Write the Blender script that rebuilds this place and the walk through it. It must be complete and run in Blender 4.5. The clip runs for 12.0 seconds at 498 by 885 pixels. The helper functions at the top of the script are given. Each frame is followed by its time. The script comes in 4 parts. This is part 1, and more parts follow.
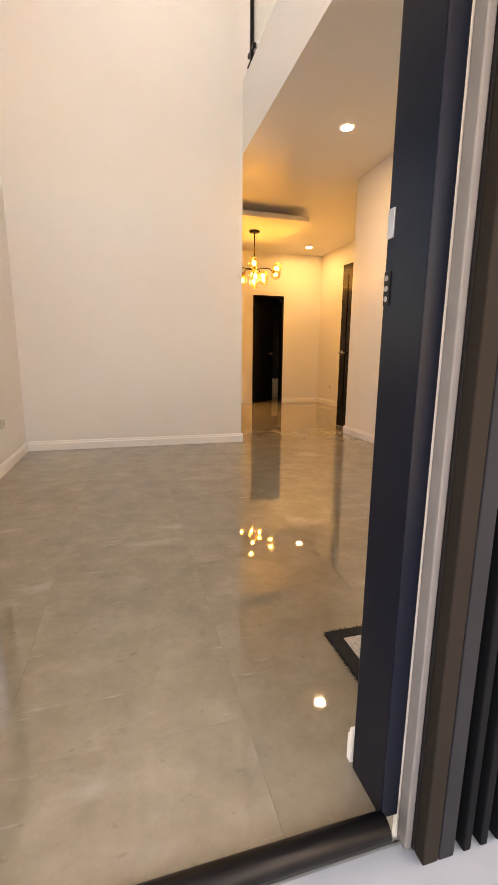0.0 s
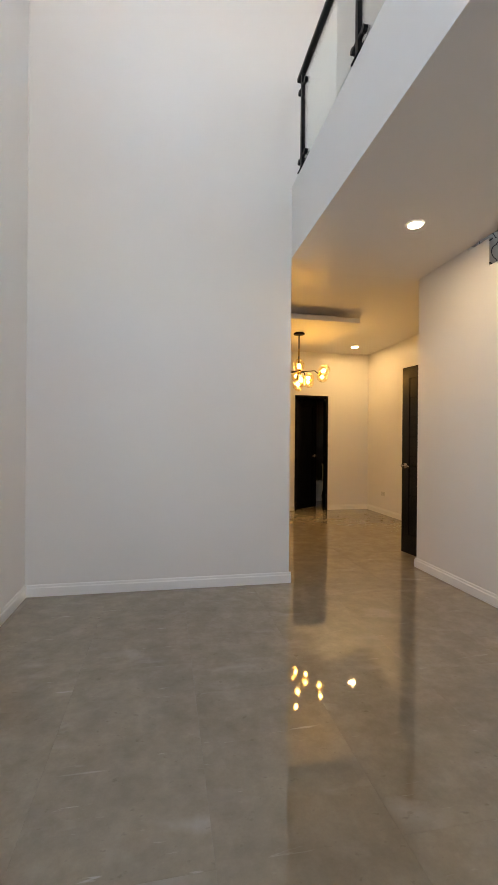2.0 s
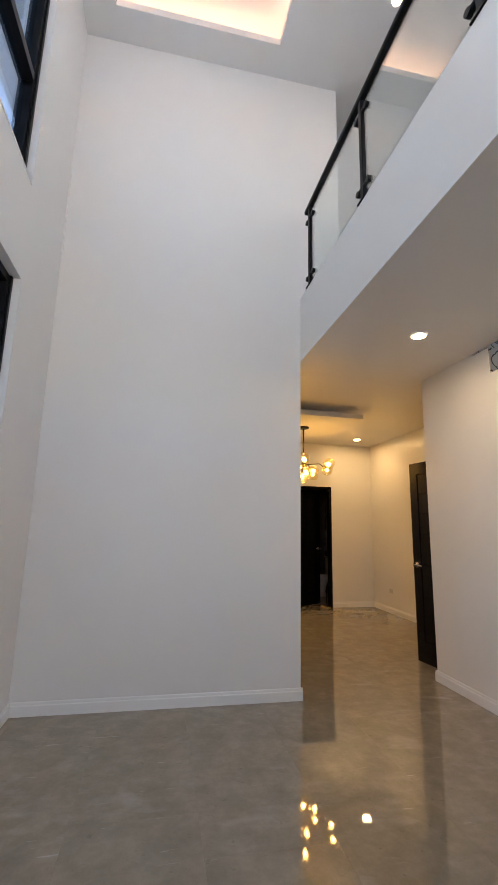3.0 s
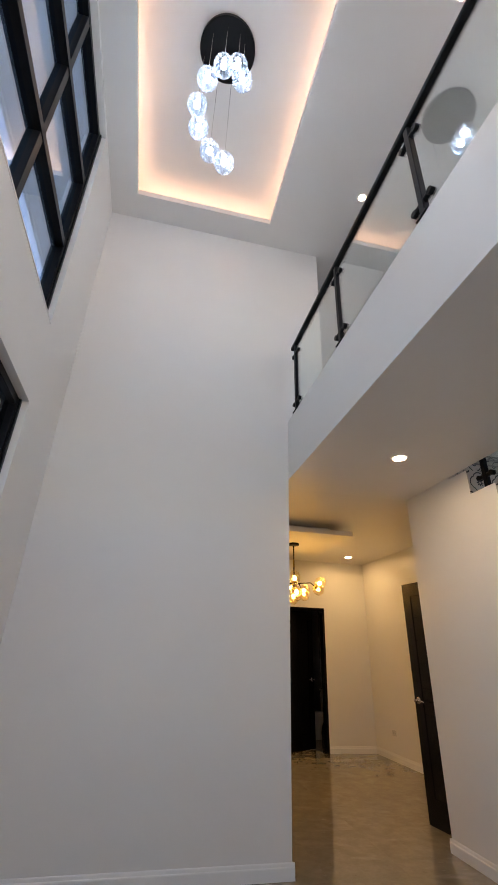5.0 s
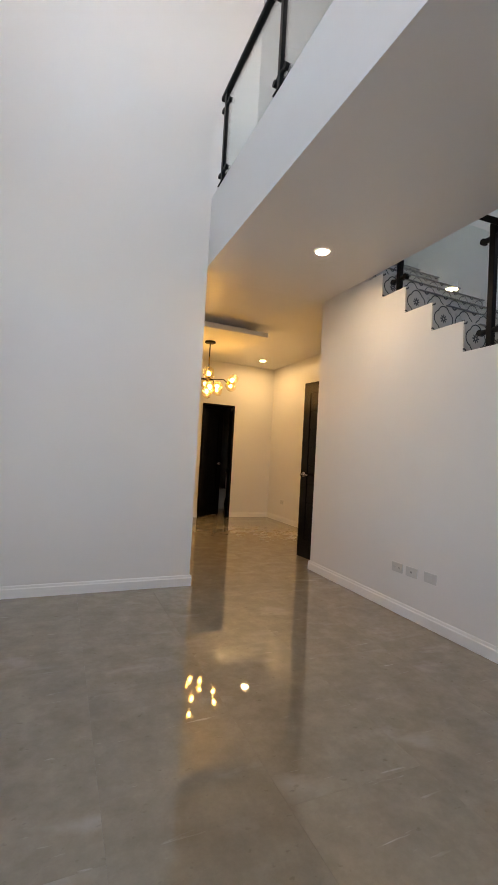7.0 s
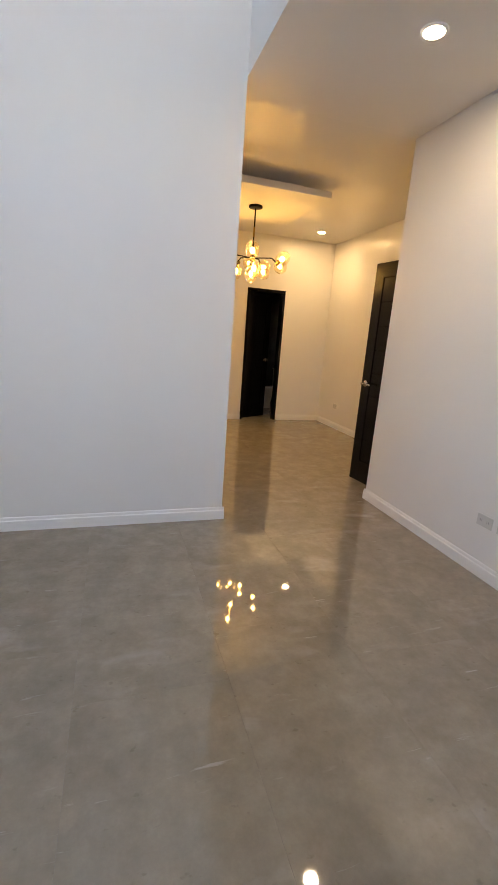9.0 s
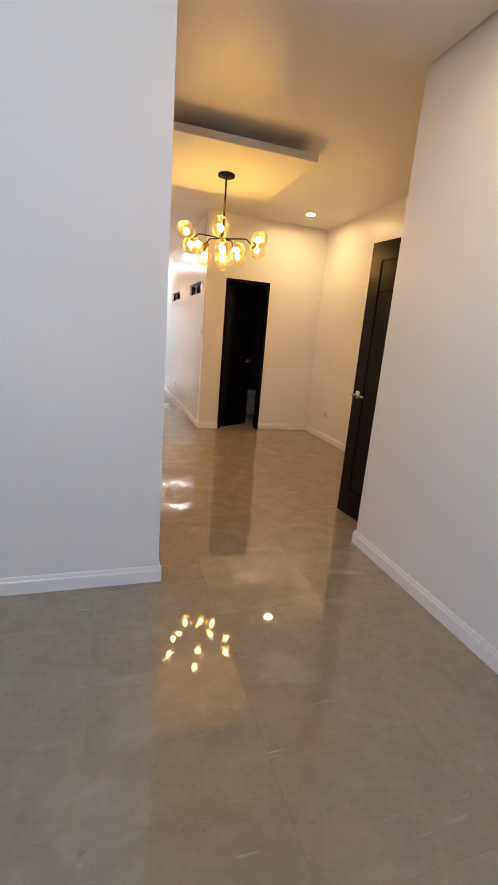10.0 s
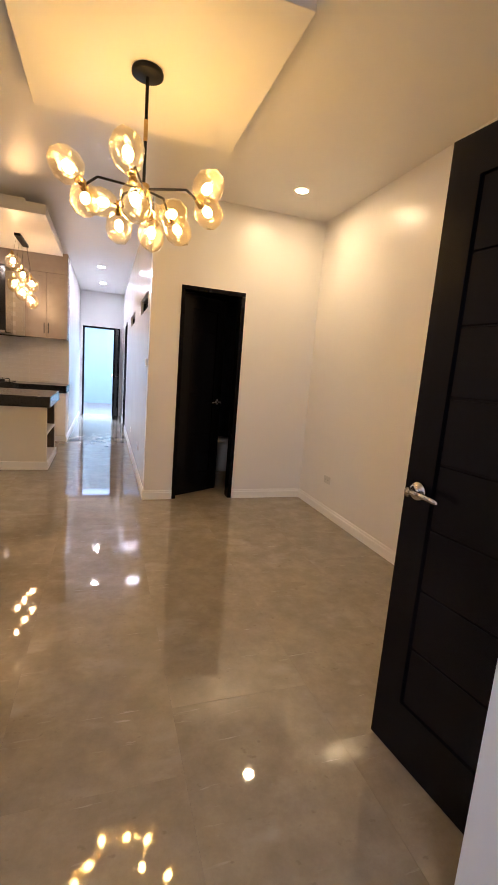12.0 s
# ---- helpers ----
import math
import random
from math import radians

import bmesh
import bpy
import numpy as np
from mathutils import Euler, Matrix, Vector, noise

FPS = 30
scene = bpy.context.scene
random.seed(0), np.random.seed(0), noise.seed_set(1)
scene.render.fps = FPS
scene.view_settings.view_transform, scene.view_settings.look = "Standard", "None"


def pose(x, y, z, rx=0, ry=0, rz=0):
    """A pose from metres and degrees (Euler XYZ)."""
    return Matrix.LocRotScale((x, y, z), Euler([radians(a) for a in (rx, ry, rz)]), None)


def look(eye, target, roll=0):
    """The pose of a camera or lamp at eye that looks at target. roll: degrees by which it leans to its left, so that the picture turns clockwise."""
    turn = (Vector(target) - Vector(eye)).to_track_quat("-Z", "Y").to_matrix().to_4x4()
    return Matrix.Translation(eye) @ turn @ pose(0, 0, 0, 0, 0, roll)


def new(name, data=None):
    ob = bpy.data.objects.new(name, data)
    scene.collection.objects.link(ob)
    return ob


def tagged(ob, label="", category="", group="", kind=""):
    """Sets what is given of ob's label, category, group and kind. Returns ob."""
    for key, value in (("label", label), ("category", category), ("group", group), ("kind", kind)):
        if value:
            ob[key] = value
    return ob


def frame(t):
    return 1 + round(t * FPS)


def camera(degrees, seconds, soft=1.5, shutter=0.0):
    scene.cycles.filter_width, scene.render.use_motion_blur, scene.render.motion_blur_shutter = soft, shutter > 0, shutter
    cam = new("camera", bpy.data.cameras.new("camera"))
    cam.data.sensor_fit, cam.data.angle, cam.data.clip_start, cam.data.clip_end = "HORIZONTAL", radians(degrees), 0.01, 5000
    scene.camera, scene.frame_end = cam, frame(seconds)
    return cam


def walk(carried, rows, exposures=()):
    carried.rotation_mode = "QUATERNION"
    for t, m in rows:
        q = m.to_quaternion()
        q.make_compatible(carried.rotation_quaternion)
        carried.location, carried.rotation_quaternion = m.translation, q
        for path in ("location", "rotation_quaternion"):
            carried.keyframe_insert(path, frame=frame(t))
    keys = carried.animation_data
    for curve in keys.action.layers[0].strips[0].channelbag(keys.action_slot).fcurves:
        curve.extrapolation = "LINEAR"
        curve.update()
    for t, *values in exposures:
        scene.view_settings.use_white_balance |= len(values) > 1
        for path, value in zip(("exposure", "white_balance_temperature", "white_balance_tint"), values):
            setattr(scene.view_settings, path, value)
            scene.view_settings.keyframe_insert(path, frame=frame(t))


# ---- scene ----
cam = camera(60.1, 12.0)
PATH = [
    (0, (0.6, 0.13, 0.937), (1.13, 2.018, 0.546), 0.5),
    (0.5, (0.691, 0.449, 0.992), (1.12, 2.387, 0.753), 0.3),
    (1, (0.68, 0.772, 1.083), (1.061, 2.735, 1.041), 0.2),
    (1.5, (0.717, 0.906, 1.194), (1.097, 2.869, 1.177), 0.3),
    (2, (0.703, 1.014, 1.255), (1.085, 2.977, 1.253), 0.5),
    (2.5, (0.617, 1.067, 1.316), (1.006, 3.025, 1.443), 0.8),
    (3, (0.591, 1.074, 1.371), (0.977, 2.998, 1.755), 1.3),
    (3.5, (0.573, 1.025, 1.459), (0.926, 2.865, 2.159), 1.0),
    (3.6, (0.581, 1.01, 1.479), (0.921, 2.829, 2.238), 1.1),
    (3.7, (0.574, 1.002, 1.462), (0.901, 2.792, 2.291), 0.8),
    (5.3, (0.611, 0.961, 1.35), (1.021, 2.708, 2.232), 3.0),
    (5.5, (0.626, 0.944, 1.319), (1.099, 2.725, 2.096), 3.5),
    (6, (0.639, 0.922, 1.253), (1.289, 2.736, 1.786), 3.0),
    (6.5, (0.637, 0.902, 1.221), (1.411, 2.726, 1.492), 2.5),
    (6.7, (0.653, 0.91, 1.193), (1.449, 2.735, 1.384), 2.4),
    (8.3, (0.68, 1.39, 1.348), (1.401, 3.199, 0.894), 4.3),
    (8.5, (0.768, 1.429, 1.387), (1.401, 3.268, 0.923), 3.7),
    (9, (1.01, 1.749, 1.37), (1.611, 3.596, 0.894), 4.2),
    (9.5, (1.28, 2.111, 1.383), (1.88, 3.956, 0.901), 4.5),
    (10, (1.542, 2.524, 1.388), (2.153, 4.366, 0.906), 4.8),
    (10.5, (1.831, 2.977, 1.383), (2.465, 4.814, 0.911), 5.1),
    (11, (2.035, 3.443, 1.349), (2.695, 5.284, 0.927), 5.2),
    (11.5, (2.262, 3.888, 1.331), (2.934, 5.732, 0.95), 5.2),
    (12, (2.373, 4.341, 1.362), (3.014, 6.208, 1.037), 4.6),
]
LIGHT = [  # seconds, stops, kelvin, tint
    (0.0, 3.2, 13600, 32), (0.5, 3.12, 11900, 29), (1.2, 2.91, 9200, 22), (2.0, 2.66, 8500, 21), (3.0, 2.52, 8050, 23), (3.7, 2.35, 8000, 23),
    (5.5, 2.26, 8250, 24), (6.5, 2.5, 8200, 22), (8.5, 2.95, 7800, 22), (9.2, 2.91, 7650, 22), (10.0, 2.92, 7250, 22), (11.0, 2.98, 6550, 22),
    (12.0, 2.97, 6050, 25),
]
walk(cam, [(t, look(eye, target, roll)) for t, eye, target, roll in PATH], LIGHT)

# ---- world and sun ----
world = bpy.data.worlds.new("sky_world")
scene.world = world
world.use_nodes = True
wn = world.node_tree
sky = wn.nodes.new("ShaderNodeTexSky")
sky.sky_type, sky.sun_disc = "NISHITA", False
sky.sun_elevation, sky.sun_rotation = radians(50), radians(90)
wn.links.new(sky.outputs[0], wn.nodes["Background"].inputs[0])
wn.nodes["Background"].inputs[1].default_value = 0.15
sun = new("sun", bpy.data.lights.new("sun", "SUN"))
sun.data.energy, sun.data.angle, sun.data.color = 2.5, radians(0.5), (1.0, 0.95, 0.88)
sun.matrix_world = look((math.cos(radians(50)) * 30, 0, math.sin(radians(50)) * 30), (0, 0, 0))


# unseen area lamp added outside, stands in for daylight through the open back door
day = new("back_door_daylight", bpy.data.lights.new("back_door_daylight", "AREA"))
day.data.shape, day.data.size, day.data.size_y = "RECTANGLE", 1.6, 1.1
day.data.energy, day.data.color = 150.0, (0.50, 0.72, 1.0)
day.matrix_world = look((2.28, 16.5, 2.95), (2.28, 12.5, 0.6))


# ---- materials ----
def mat(name):
    m = bpy.data.materials.new(name)
    m.use_nodes = True
    nt = m.node_tree
    return m, nt, nt.nodes["Principled BSDF"]


def nd(nt, kind, **values):
    n = nt.nodes.new(kind)
    for key, value in values.items():
        n.inputs[key].default_value = value
    return n


def noise_tex(nt, scale, detail=4.0, rough=0.55, vec=None, dist=0.0):
    n = nd(nt, "ShaderNodeTexNoise", Scale=scale, Detail=detail, Roughness=rough, Distortion=dist)
    if vec is None:
        vec = nt.nodes.new("ShaderNodeTexCoord").outputs["Object"]
    nt.links.new(vec, n.inputs["Vector"])
    return n.outputs["Fac"]


def ramp(nt, fac, stops):
    r = nt.nodes.new("ShaderNodeValToRGB")
    while len(r.color_ramp.elements) < len(stops):
        r.color_ramp.elements.new(0.5)
    for e, (pos, col) in zip(r.color_ramp.elements, stops):
        e.position, e.color = pos, (*col, 1)
    nt.links.new(fac, r.inputs[0])
    return r.outputs[0]


def bump(nt, bsdf, fac, strength, dist=0.002):
    b = nd(nt, "ShaderNodeBump", Strength=strength, Distance=dist)
    nt.links.new(fac, b.inputs["Height"])
    nt.links.new(b.outputs[0], bsdf.inputs["Normal"])


def spread(nt, fac, low, high):
    r = nd(nt, "ShaderNodeMapRange", **{"From Min": 0.3, "From Max": 0.7, "To Min": low, "To Max": high})
    nt.links.new(fac, r.inputs["Value"])
    return r.outputs[0]


def paint(name, col, rough=0.45, var=0.03, grain=0.12, sheen=0.05):
    """Rolled wall paint: faint patches, fine roller grain, uneven sheen."""
    m, nt, b = mat(name)
    big = noise_tex(nt, 0.9, 3)
    dark = tuple(c * (1 - var) for c in col)
    nt.links.new(ramp(nt, big, [(0.3, dark), (0.7, col)]), b.inputs["Base Color"])
    nt.links.new(spread(nt, noise_tex(nt, 2.2, 3), rough - sheen, rough + sheen), b.inputs["Roughness"])
    bump(nt, b, noise_tex(nt, 160, 3), grain, 0.0008)
    return m


def plain(name, col, rough=0.5, metal=0.0, var=0.12, scale=14.0, grain=0.05, coat=0.0):
    m, nt, b = mat(name)
    f = noise_tex(nt, scale, 4)
    nt.links.new(ramp(nt, f, [(0.3, tuple(c * (1 - var) for c in col)), (0.7, tuple(min(1, c * (1 + var)) for c in col))]), b.inputs["Base Color"])
    nt.links.new(spread(nt, noise_tex(nt, scale * 2, 3), max(0.02, rough - 0.05), rough + 0.05), b.inputs["Roughness"])
    b.inputs["Metallic"].default_value = metal
    b.inputs["Coat Weight"].default_value = coat
    bump(nt, b, noise_tex(nt, scale * 12, 2), grain, 0.0006)
    return m


def lacquer(name, col, rough, gloss=0.22):
    """Sprayed dark finish: even colour, faint orange peel, low sheen with slight smears."""
    m, nt, b = mat(name)
    nt.links.new(ramp(nt, noise_tex(nt, 1.5, 3), [(0.3, col), (0.7, tuple(c * 1.25 for c in col))]), b.inputs["Base Color"])
    nt.links.new(spread(nt, noise_tex(nt, 2.5, 2), rough - 0.02, rough + 0.03), b.inputs["Roughness"])
    b.inputs["Specular IOR Level"].default_value = gloss
    bump(nt, b, noise_tex(nt, 220, 2), 0.05, 0.0004)
    return m


def porcelain(name):
    """Polished grey-beige stone-look tile, each tile cut from another part of the pattern."""
    m, nt, b = mat(name)
    geo = nt.nodes.new("ShaderNodeTexCoord")
    info = nt.nodes.new("ShaderNodeObjectInfo")
    off = nd(nt, "ShaderNodeVectorMath")
    off.operation = "MULTIPLY_ADD"
    comb = nt.nodes.new("ShaderNodeCombineXYZ")
    for k in "XYZ":
        nt.links.new(info.outputs["Random"], comb.inputs[k])
    off.inputs[1].default_value = (37.0, 53.0, 71.0)
    nt.links.new(comb.outputs[0], off.inputs[0])
    nt.links.new(geo.outputs["Object"], off.inputs[2])
    v = off.outputs[0]
    cloud = noise_tex(nt, 6.5, 9, 0.7, v, 0.0)
    base = ramp(nt, cloud, [(0.30, (0.254, 0.216, 0.157)), (0.5, (0.302, 0.262, 0.194)), (0.72, (0.366, 0.322, 0.246))])

    def mixed(blend, fac, a, c):
        n = nt.nodes.new("ShaderNodeMix")
        n.data_type, n.blend_type = "RGBA", blend
        for val, k in ((fac, 0), (a, 6), (c, 7)):
            if isinstance(val, (int, float, tuple)):
                n.inputs[k].default_value = val
            else:
                nt.links.new(val, n.inputs[k])
        return n.outputs[2]

    # a slow drift of tone that runs on from tile to tile
    place = nt.nodes.new("ShaderNodeNewGeometry").outputs["Position"]
    base = mixed("MULTIPLY", 1.0, base, ramp(nt, noise_tex(nt, 0.9, 4, 0.6, place), [(0.3, (0.91, 0.91, 0.92)), (0.7, (1, 1, 1))]))
    # soft pale smears and short thin pale dashes, drawn out one way
    for turn_z, stretch, low, high, amount, patch_scale in ((0.35, (3.2, 6.5, 1.0), 0.54, 0.74, 0.42, 2.4), (0.5, (4.5, 40.0, 1.0), 0.66, 0.71, 0.6, 2.6),
                                                            (-0.7, (6.0, 44.0, 1.0), 0.69, 0.73, 0.5, 3.1)):
        turn = nd(nt, "ShaderNodeMapping", Rotation=(0, 0, turn_z), Scale=stretch)
        nt.links.new(v, turn.inputs["Vector"])
        streak = ramp(nt, noise_tex(nt, 1.0, 5, 0.55, turn.outputs[0], 0.25), [(low, (0, 0, 0)), (high, (amount,) * 3)])
        patch = ramp(nt, noise_tex(nt, patch_scale, 2, 0.5, v), [(0.45, (0, 0, 0)), (0.62, (1, 1, 1))])
        base = mixed("MIX", mixed("MULTIPLY", 1.0, streak, patch), base, (0.50, 0.475, 0.435, 1))
    dark = nd(nt, "ShaderNodeMapping", Rotation=(0, 0, 0.1), Scale=(22.0, 34.0, 1.0))
    nt.links.new(v, dark.inputs["Vector"])
    speck_fac = ramp(nt, noise_tex(nt, 1.0, 3, 0.5, dark.outputs[0]), [(0.25, (0.82, 0.81, 0.79)), (0.33, (1, 1, 1))])
    base = mixed("MULTIPLY", 1.0, base, speck_fac)
    nt.links.new(base, b.inputs["Base Color"])
    nt.links.new(spread(nt, noise_tex(nt, 3.1, 5, 0.6, v), 0.02, 0.045), b.inputs["Roughness"])
    b.inputs["IOR"].default_value = 1.82
    bump(nt, b, noise_tex(nt, 4.0, 2, 0.4, v), 0.005, 0.004)
    return m


def glass(name, tint=(1, 1, 1), ior=1.5, wavy=0.0, rough=0.02, fall=4.0, mirror=(1, 1, 1)):
    """Thin clear pane: sees through, mirrors at a slant."""
    m, nt, b = mat(name)
    nt.nodes.remove(b)
    out = nt.nodes["Material Output"]
    tr = nd(nt, "ShaderNodeBsdfTransparent", Color=(*tint, 1))
    gl = nd(nt, "ShaderNodeBsdfGlossy", Roughness=rough, Color=(*mirror, 1))
    lw = nd(nt, "ShaderNodeLayerWeight", Blend=0.5)
    pw = nd(nt, "ShaderNodeMath")
    pw.operation = "POWER"
    pw.inputs[1].default_value = fall
    nt.links.new(lw.outputs["Facing"], pw.inputs[0])
    fr = nd(nt, "ShaderNodeMath")
    fr.operation = "MULTIPLY_ADD"
    base = ((ior - 1) / (ior + 1)) ** 2
    fr.inputs[1].default_value, fr.inputs[2].default_value = 0.85 - base, base
    nt.links.new(pw.outputs[0], fr.inputs[0])
    mx = nt.nodes.new("ShaderNodeMixShader")
    nt.links.new(fr.outputs[0], mx.inputs[0])
    nt.links.new(tr.outputs[0], mx.inputs[1])
    nt.links.new(gl.outputs[0], mx.inputs[2])
    nt.links.new(mx.outputs[0], out.inputs[0])
    if wavy:
        bp = nd(nt, "ShaderNodeBump", Strength=wavy, Distance=0.01)
        nt.links.new(noise_tex(nt, 40, 2), bp.inputs["Height"])
        nt.links.new(bp.outputs[0], gl.inputs["Normal"])
        nt.links.new(bp.outputs[0], lw.inputs["Normal"])
    return m


def frosted(name):
    """Hazy translucent mix for the crystal stripes: lets light through and scatters it."""
    m, nt, b = mat(name)
    nt.nodes.remove(b)
    tl = nd(nt, "ShaderNodeBsdfTranslucent", Color=(0.62, 0.74, 0.88, 1))
    tr = nd(nt, "ShaderNodeBsdfTransparent", Color=(0.85, 0.93, 1.0, 1))
    mx = nt.nodes.new("ShaderNodeMixShader")
    nt.links.new(spread(nt, noise_tex(nt, 60, 2), 0.68, 0.82), mx.inputs[0])
    nt.links.new(tl.outputs[0], mx.inputs[1])
    nt.links.new(tr.outputs[0], mx.inputs[2])
    nt.links.new(mx.outputs[0], nt.nodes["Material Output"].inputs[0])
    return m


def glow(name, col, power):
    m, nt, b = mat(name)
    nt.nodes.remove(b)
    e = nd(nt, "ShaderNodeEmission", Color=(*col, 1), Strength=power)
    nt.links.new(e.outputs[0], nt.nodes["Material Output"].inputs[0])
    return m


def flower_tile(name):
    """Cement-look tile print, 0.2 m repeat: dark quatrefoil line round a small flower."""
    m, nt, b = mat(name)
    tc = nt.nodes.new("ShaderNodeTexCoord")
    sep = nt.nodes.new("ShaderNodeSeparateXYZ")
    nt.links.new(tc.outputs["Object"], sep.inputs[0])

    def op(kind, a, c=0.0, d=None):
        n = nt.nodes.new("ShaderNodeMath")
        n.operation = kind
        for k, val in enumerate((a, c) if d is None else (a, c, d)):
            if isinstance(val, (int, float)):
                n.inputs[k].default_value = val
            else:
                nt.links.new(val, n.inputs[k])
        return n.outputs[0]

    def cell(src):
        return op("SUBTRACT", op("FRACT", op("MULTIPLY", src, 1 / 0.2225)), 0.5)

    u, v = cell(sep.outputs["X"]), cell(sep.outputs["Z"])
    r = op("SQRT", op("ADD", op("MULTIPLY", u, u), op("MULTIPLY", v, v)))
    a = op("ARCTAN2", v, u)
    lobes = op("ADD", 0.36, op("MULTIPLY", op("ABSOLUTE", op("COSINE", op("MULTIPLY", a, 2.0))), 0.075))
    ring = op("LESS_THAN", op("ABSOLUTE", op("SUBTRACT", r, lobes)), 0.022)
    petal = op("ADD", 0.06, op("MULTIPLY", op("ABSOLUTE", op("COSINE", op("MULTIPLY", a, 4.0))), 0.10))
    flower = op("MULTIPLY", op("LESS_THAN", r, petal), op("GREATER_THAN", r, 0.035))
    cr = op("SQRT", op("ADD", op("POWER", op("SUBTRACT", op("ABSOLUTE", u), 0.5), 2.0), op("POWER", op("SUBTRACT", op("ABSOLUTE", v), 0.5), 2.0)))
    corner = op("LESS_THAN", op("ABSOLUTE", op("SUBTRACT", cr, 0.09)), 0.028)
    ink = op("MINIMUM", op("ADD", op("ADD", ring, flower), corner), 1.0)
    mx = nt.nodes.new("ShaderNodeMix")
    mx.data_type = "RGBA"
    mx.inputs[6].default_value, mx.inputs[7].default_value = (0.46, 0.45, 0.42, 1), (0.035, 0.035, 0.04, 1)
    nt.links.new(ink, mx.inputs[0])
    nt.links.new(mx.outputs[2], b.inputs["Base Color"])
    nt.links.new(spread(nt, noise_tex(nt, 9, 3), 0.25, 0.4), b.inputs["Roughness"])
    return m


WALL = paint("white_wall_paint", (0.82, 0.81, 0.79), 0.42, 0.03, 0.08)
ENAMEL = paint("white_enamel_wall_paint", (0.82, 0.81, 0.79), 0.315, 0.03, 0.08, 0.015)
HALLPAINT = paint("white_gloss_hallway_paint", (0.82, 0.81, 0.79), 0.23, 0.03, 0.06, 0.015)
CEIL = paint("white_ceiling_paint", (0.78, 0.77, 0.75), 0.40, 0.03, 0.05)
CEIL_GLOSS = paint("white_enamel_ceiling_paint", (0.76, 0.75, 0.73), 0.31, 0.03, 0.05, 0.012)
TRIM = paint("white_gloss_trim_paint", (0.86, 0.86, 0.85), 0.36, 0.03, 0.05)
TILE = porcelain("polished_stone_tile")
GROUT = plain("grey_grout", (0.24, 0.215, 0.175), 0.6)
BLACK = lacquer("black_door_lacquer", (0.003, 0.003, 0.005), 0.24, 0.15)
NAVY = lacquer("blue_black_steel_paint", (0.004, 0.006, 0.013), 0.3, 0.14)
IRON = lacquer("black_powder_coat", (0.005, 0.005, 0.006), 0.36, 0.14)
NICKEL = plain("brushed_nickel", (0.62, 0.60, 0.57), 0.2, 1.0, 0.06, 40.0)
SATIN = plain("satin_plate_metal", (0.50, 0.50, 0.50), 0.35, 1.0, 0.04, 3.0, 0.0)
BRASS = plain("aged_brass", (0.62, 0.42, 0.16), 0.2, 1.0, 0.15, 40.0)
ALU = lacquer("dark_anodised_aluminium", (0.006, 0.007, 0.009), 0.3, 0.12)
GLASS = glass("clear_pane")
DARKGLASS = glass("dark_tinted_window_glass", (0.55, 0.62, 0.66), 1.7)
TINTED = glass("blue_tinted_window_glass", (0.80, 0.96, 1.0), 4.6, 0.0, 0.015, 3.0, (0.66, 0.80, 1.0))
RAILGLASS = glass("clear_rail_glass", (0.93, 0.97, 0.96), 1.6, 0.0, 0.01, 2.4)
AMBER = glass("amber_faceted_glass", (1.0, 0.92, 0.73), 1.7, 0.5, 0.03, 3.0)
CRYSTAL = glass("clear_cut_crystal", (0.80, 0.90, 1.0), 1.9, 0.0, 0.08, 2.5)
FROST = frosted("crystal_light_stripes")
WARM = glow("warm_bulb", (1.0, 0.64, 0.205), 13.2)
WARM_SMALL = glow("warm_pendant_bulb", (1.0, 0.68, 0.36), 21.0)
COOL = glow("cool_bulb", (0.70, 0.86, 1.0), 22.0)
SPOT = glow("downlight_diffuser", (1.0, 0.83, 0.57), 55.0)
SPOT_KITCHEN = glow("kitchen_downlight_diffuser", (1.0, 0.84, 0.62), 75.0)
SPOT_WARM = glow("warm_downlight_diffuser", (1.0, 0.745, 0.365), 60.0)
SPOT_HIGH = glow("upper_downlight_diffuser", (1.0, 0.84, 0.62), 22.0)
SPOT_COOL = glow("daylight_downlight_diffuser", (0.95, 0.96, 1.0), 90.0)
STRIP = glow("warm_led_strip", (1.0, 0.69, 0.52), 2.5)
PLASTIC = plain("white_switch_plastic", (0.62, 0.62, 0.60), 0.4, 0, 0.03, 20.0)
SOCKET = plain("grey_socket_plastic", (0.25, 0.25, 0.25), 0.5)
GRANITE = plain("black_granite", (0.012, 0.012, 0.013), 0.12, 0, 0.25, 60.0, 0.02)
CREAM = paint("cream_cabinet_paint", (0.72, 0.69, 0.62), 0.4)
TAUPE = plain("taupe_cabinet_laminate", (0.34, 0.28, 0.235), 0.22, 0, 0.06, 5.0)
STEEL = plain("stainless_steel", (0.55, 0.54, 0.52), 0.22, 1.0, 0.05, 30.0)
SUBWAY = plain("glazed_white_wall_tile", (0.72, 0.69, 0.64), 0.12, 0, 0.05, 8.0, 0.1)
FLOWER = flower_tile("printed_flower_tile")
CERAMIC = plain("white_ceramic", (0.55, 0.55, 0.54), 0.1, 0, 0.02, 5.0, 0.02)
CLAD_A = lacquer("taupe_cladding", (0.017, 0.0145, 0.013), 0.8, 0.04)
CLAD_B = lacquer("slate_grey_cladding", (0.018, 0.020, 0.024), 0.8, 0.04)
CLAD_C = lacquer("charcoal_cladding", (0.006, 0.007, 0.009), 0.8, 0.04)
BEAD = plain("grey_plaster_bead", (0.15, 0.15, 0.155), 0.7, 0, 0.08, 25.0)
CLAD_D = plain("black_cladding_groove", (0.008, 0.008, 0.01), 0.6)
STONE = plain("white_porch_stone", (0.52, 0.57, 0.61), 0.4, 0, 0.06, 6.0)
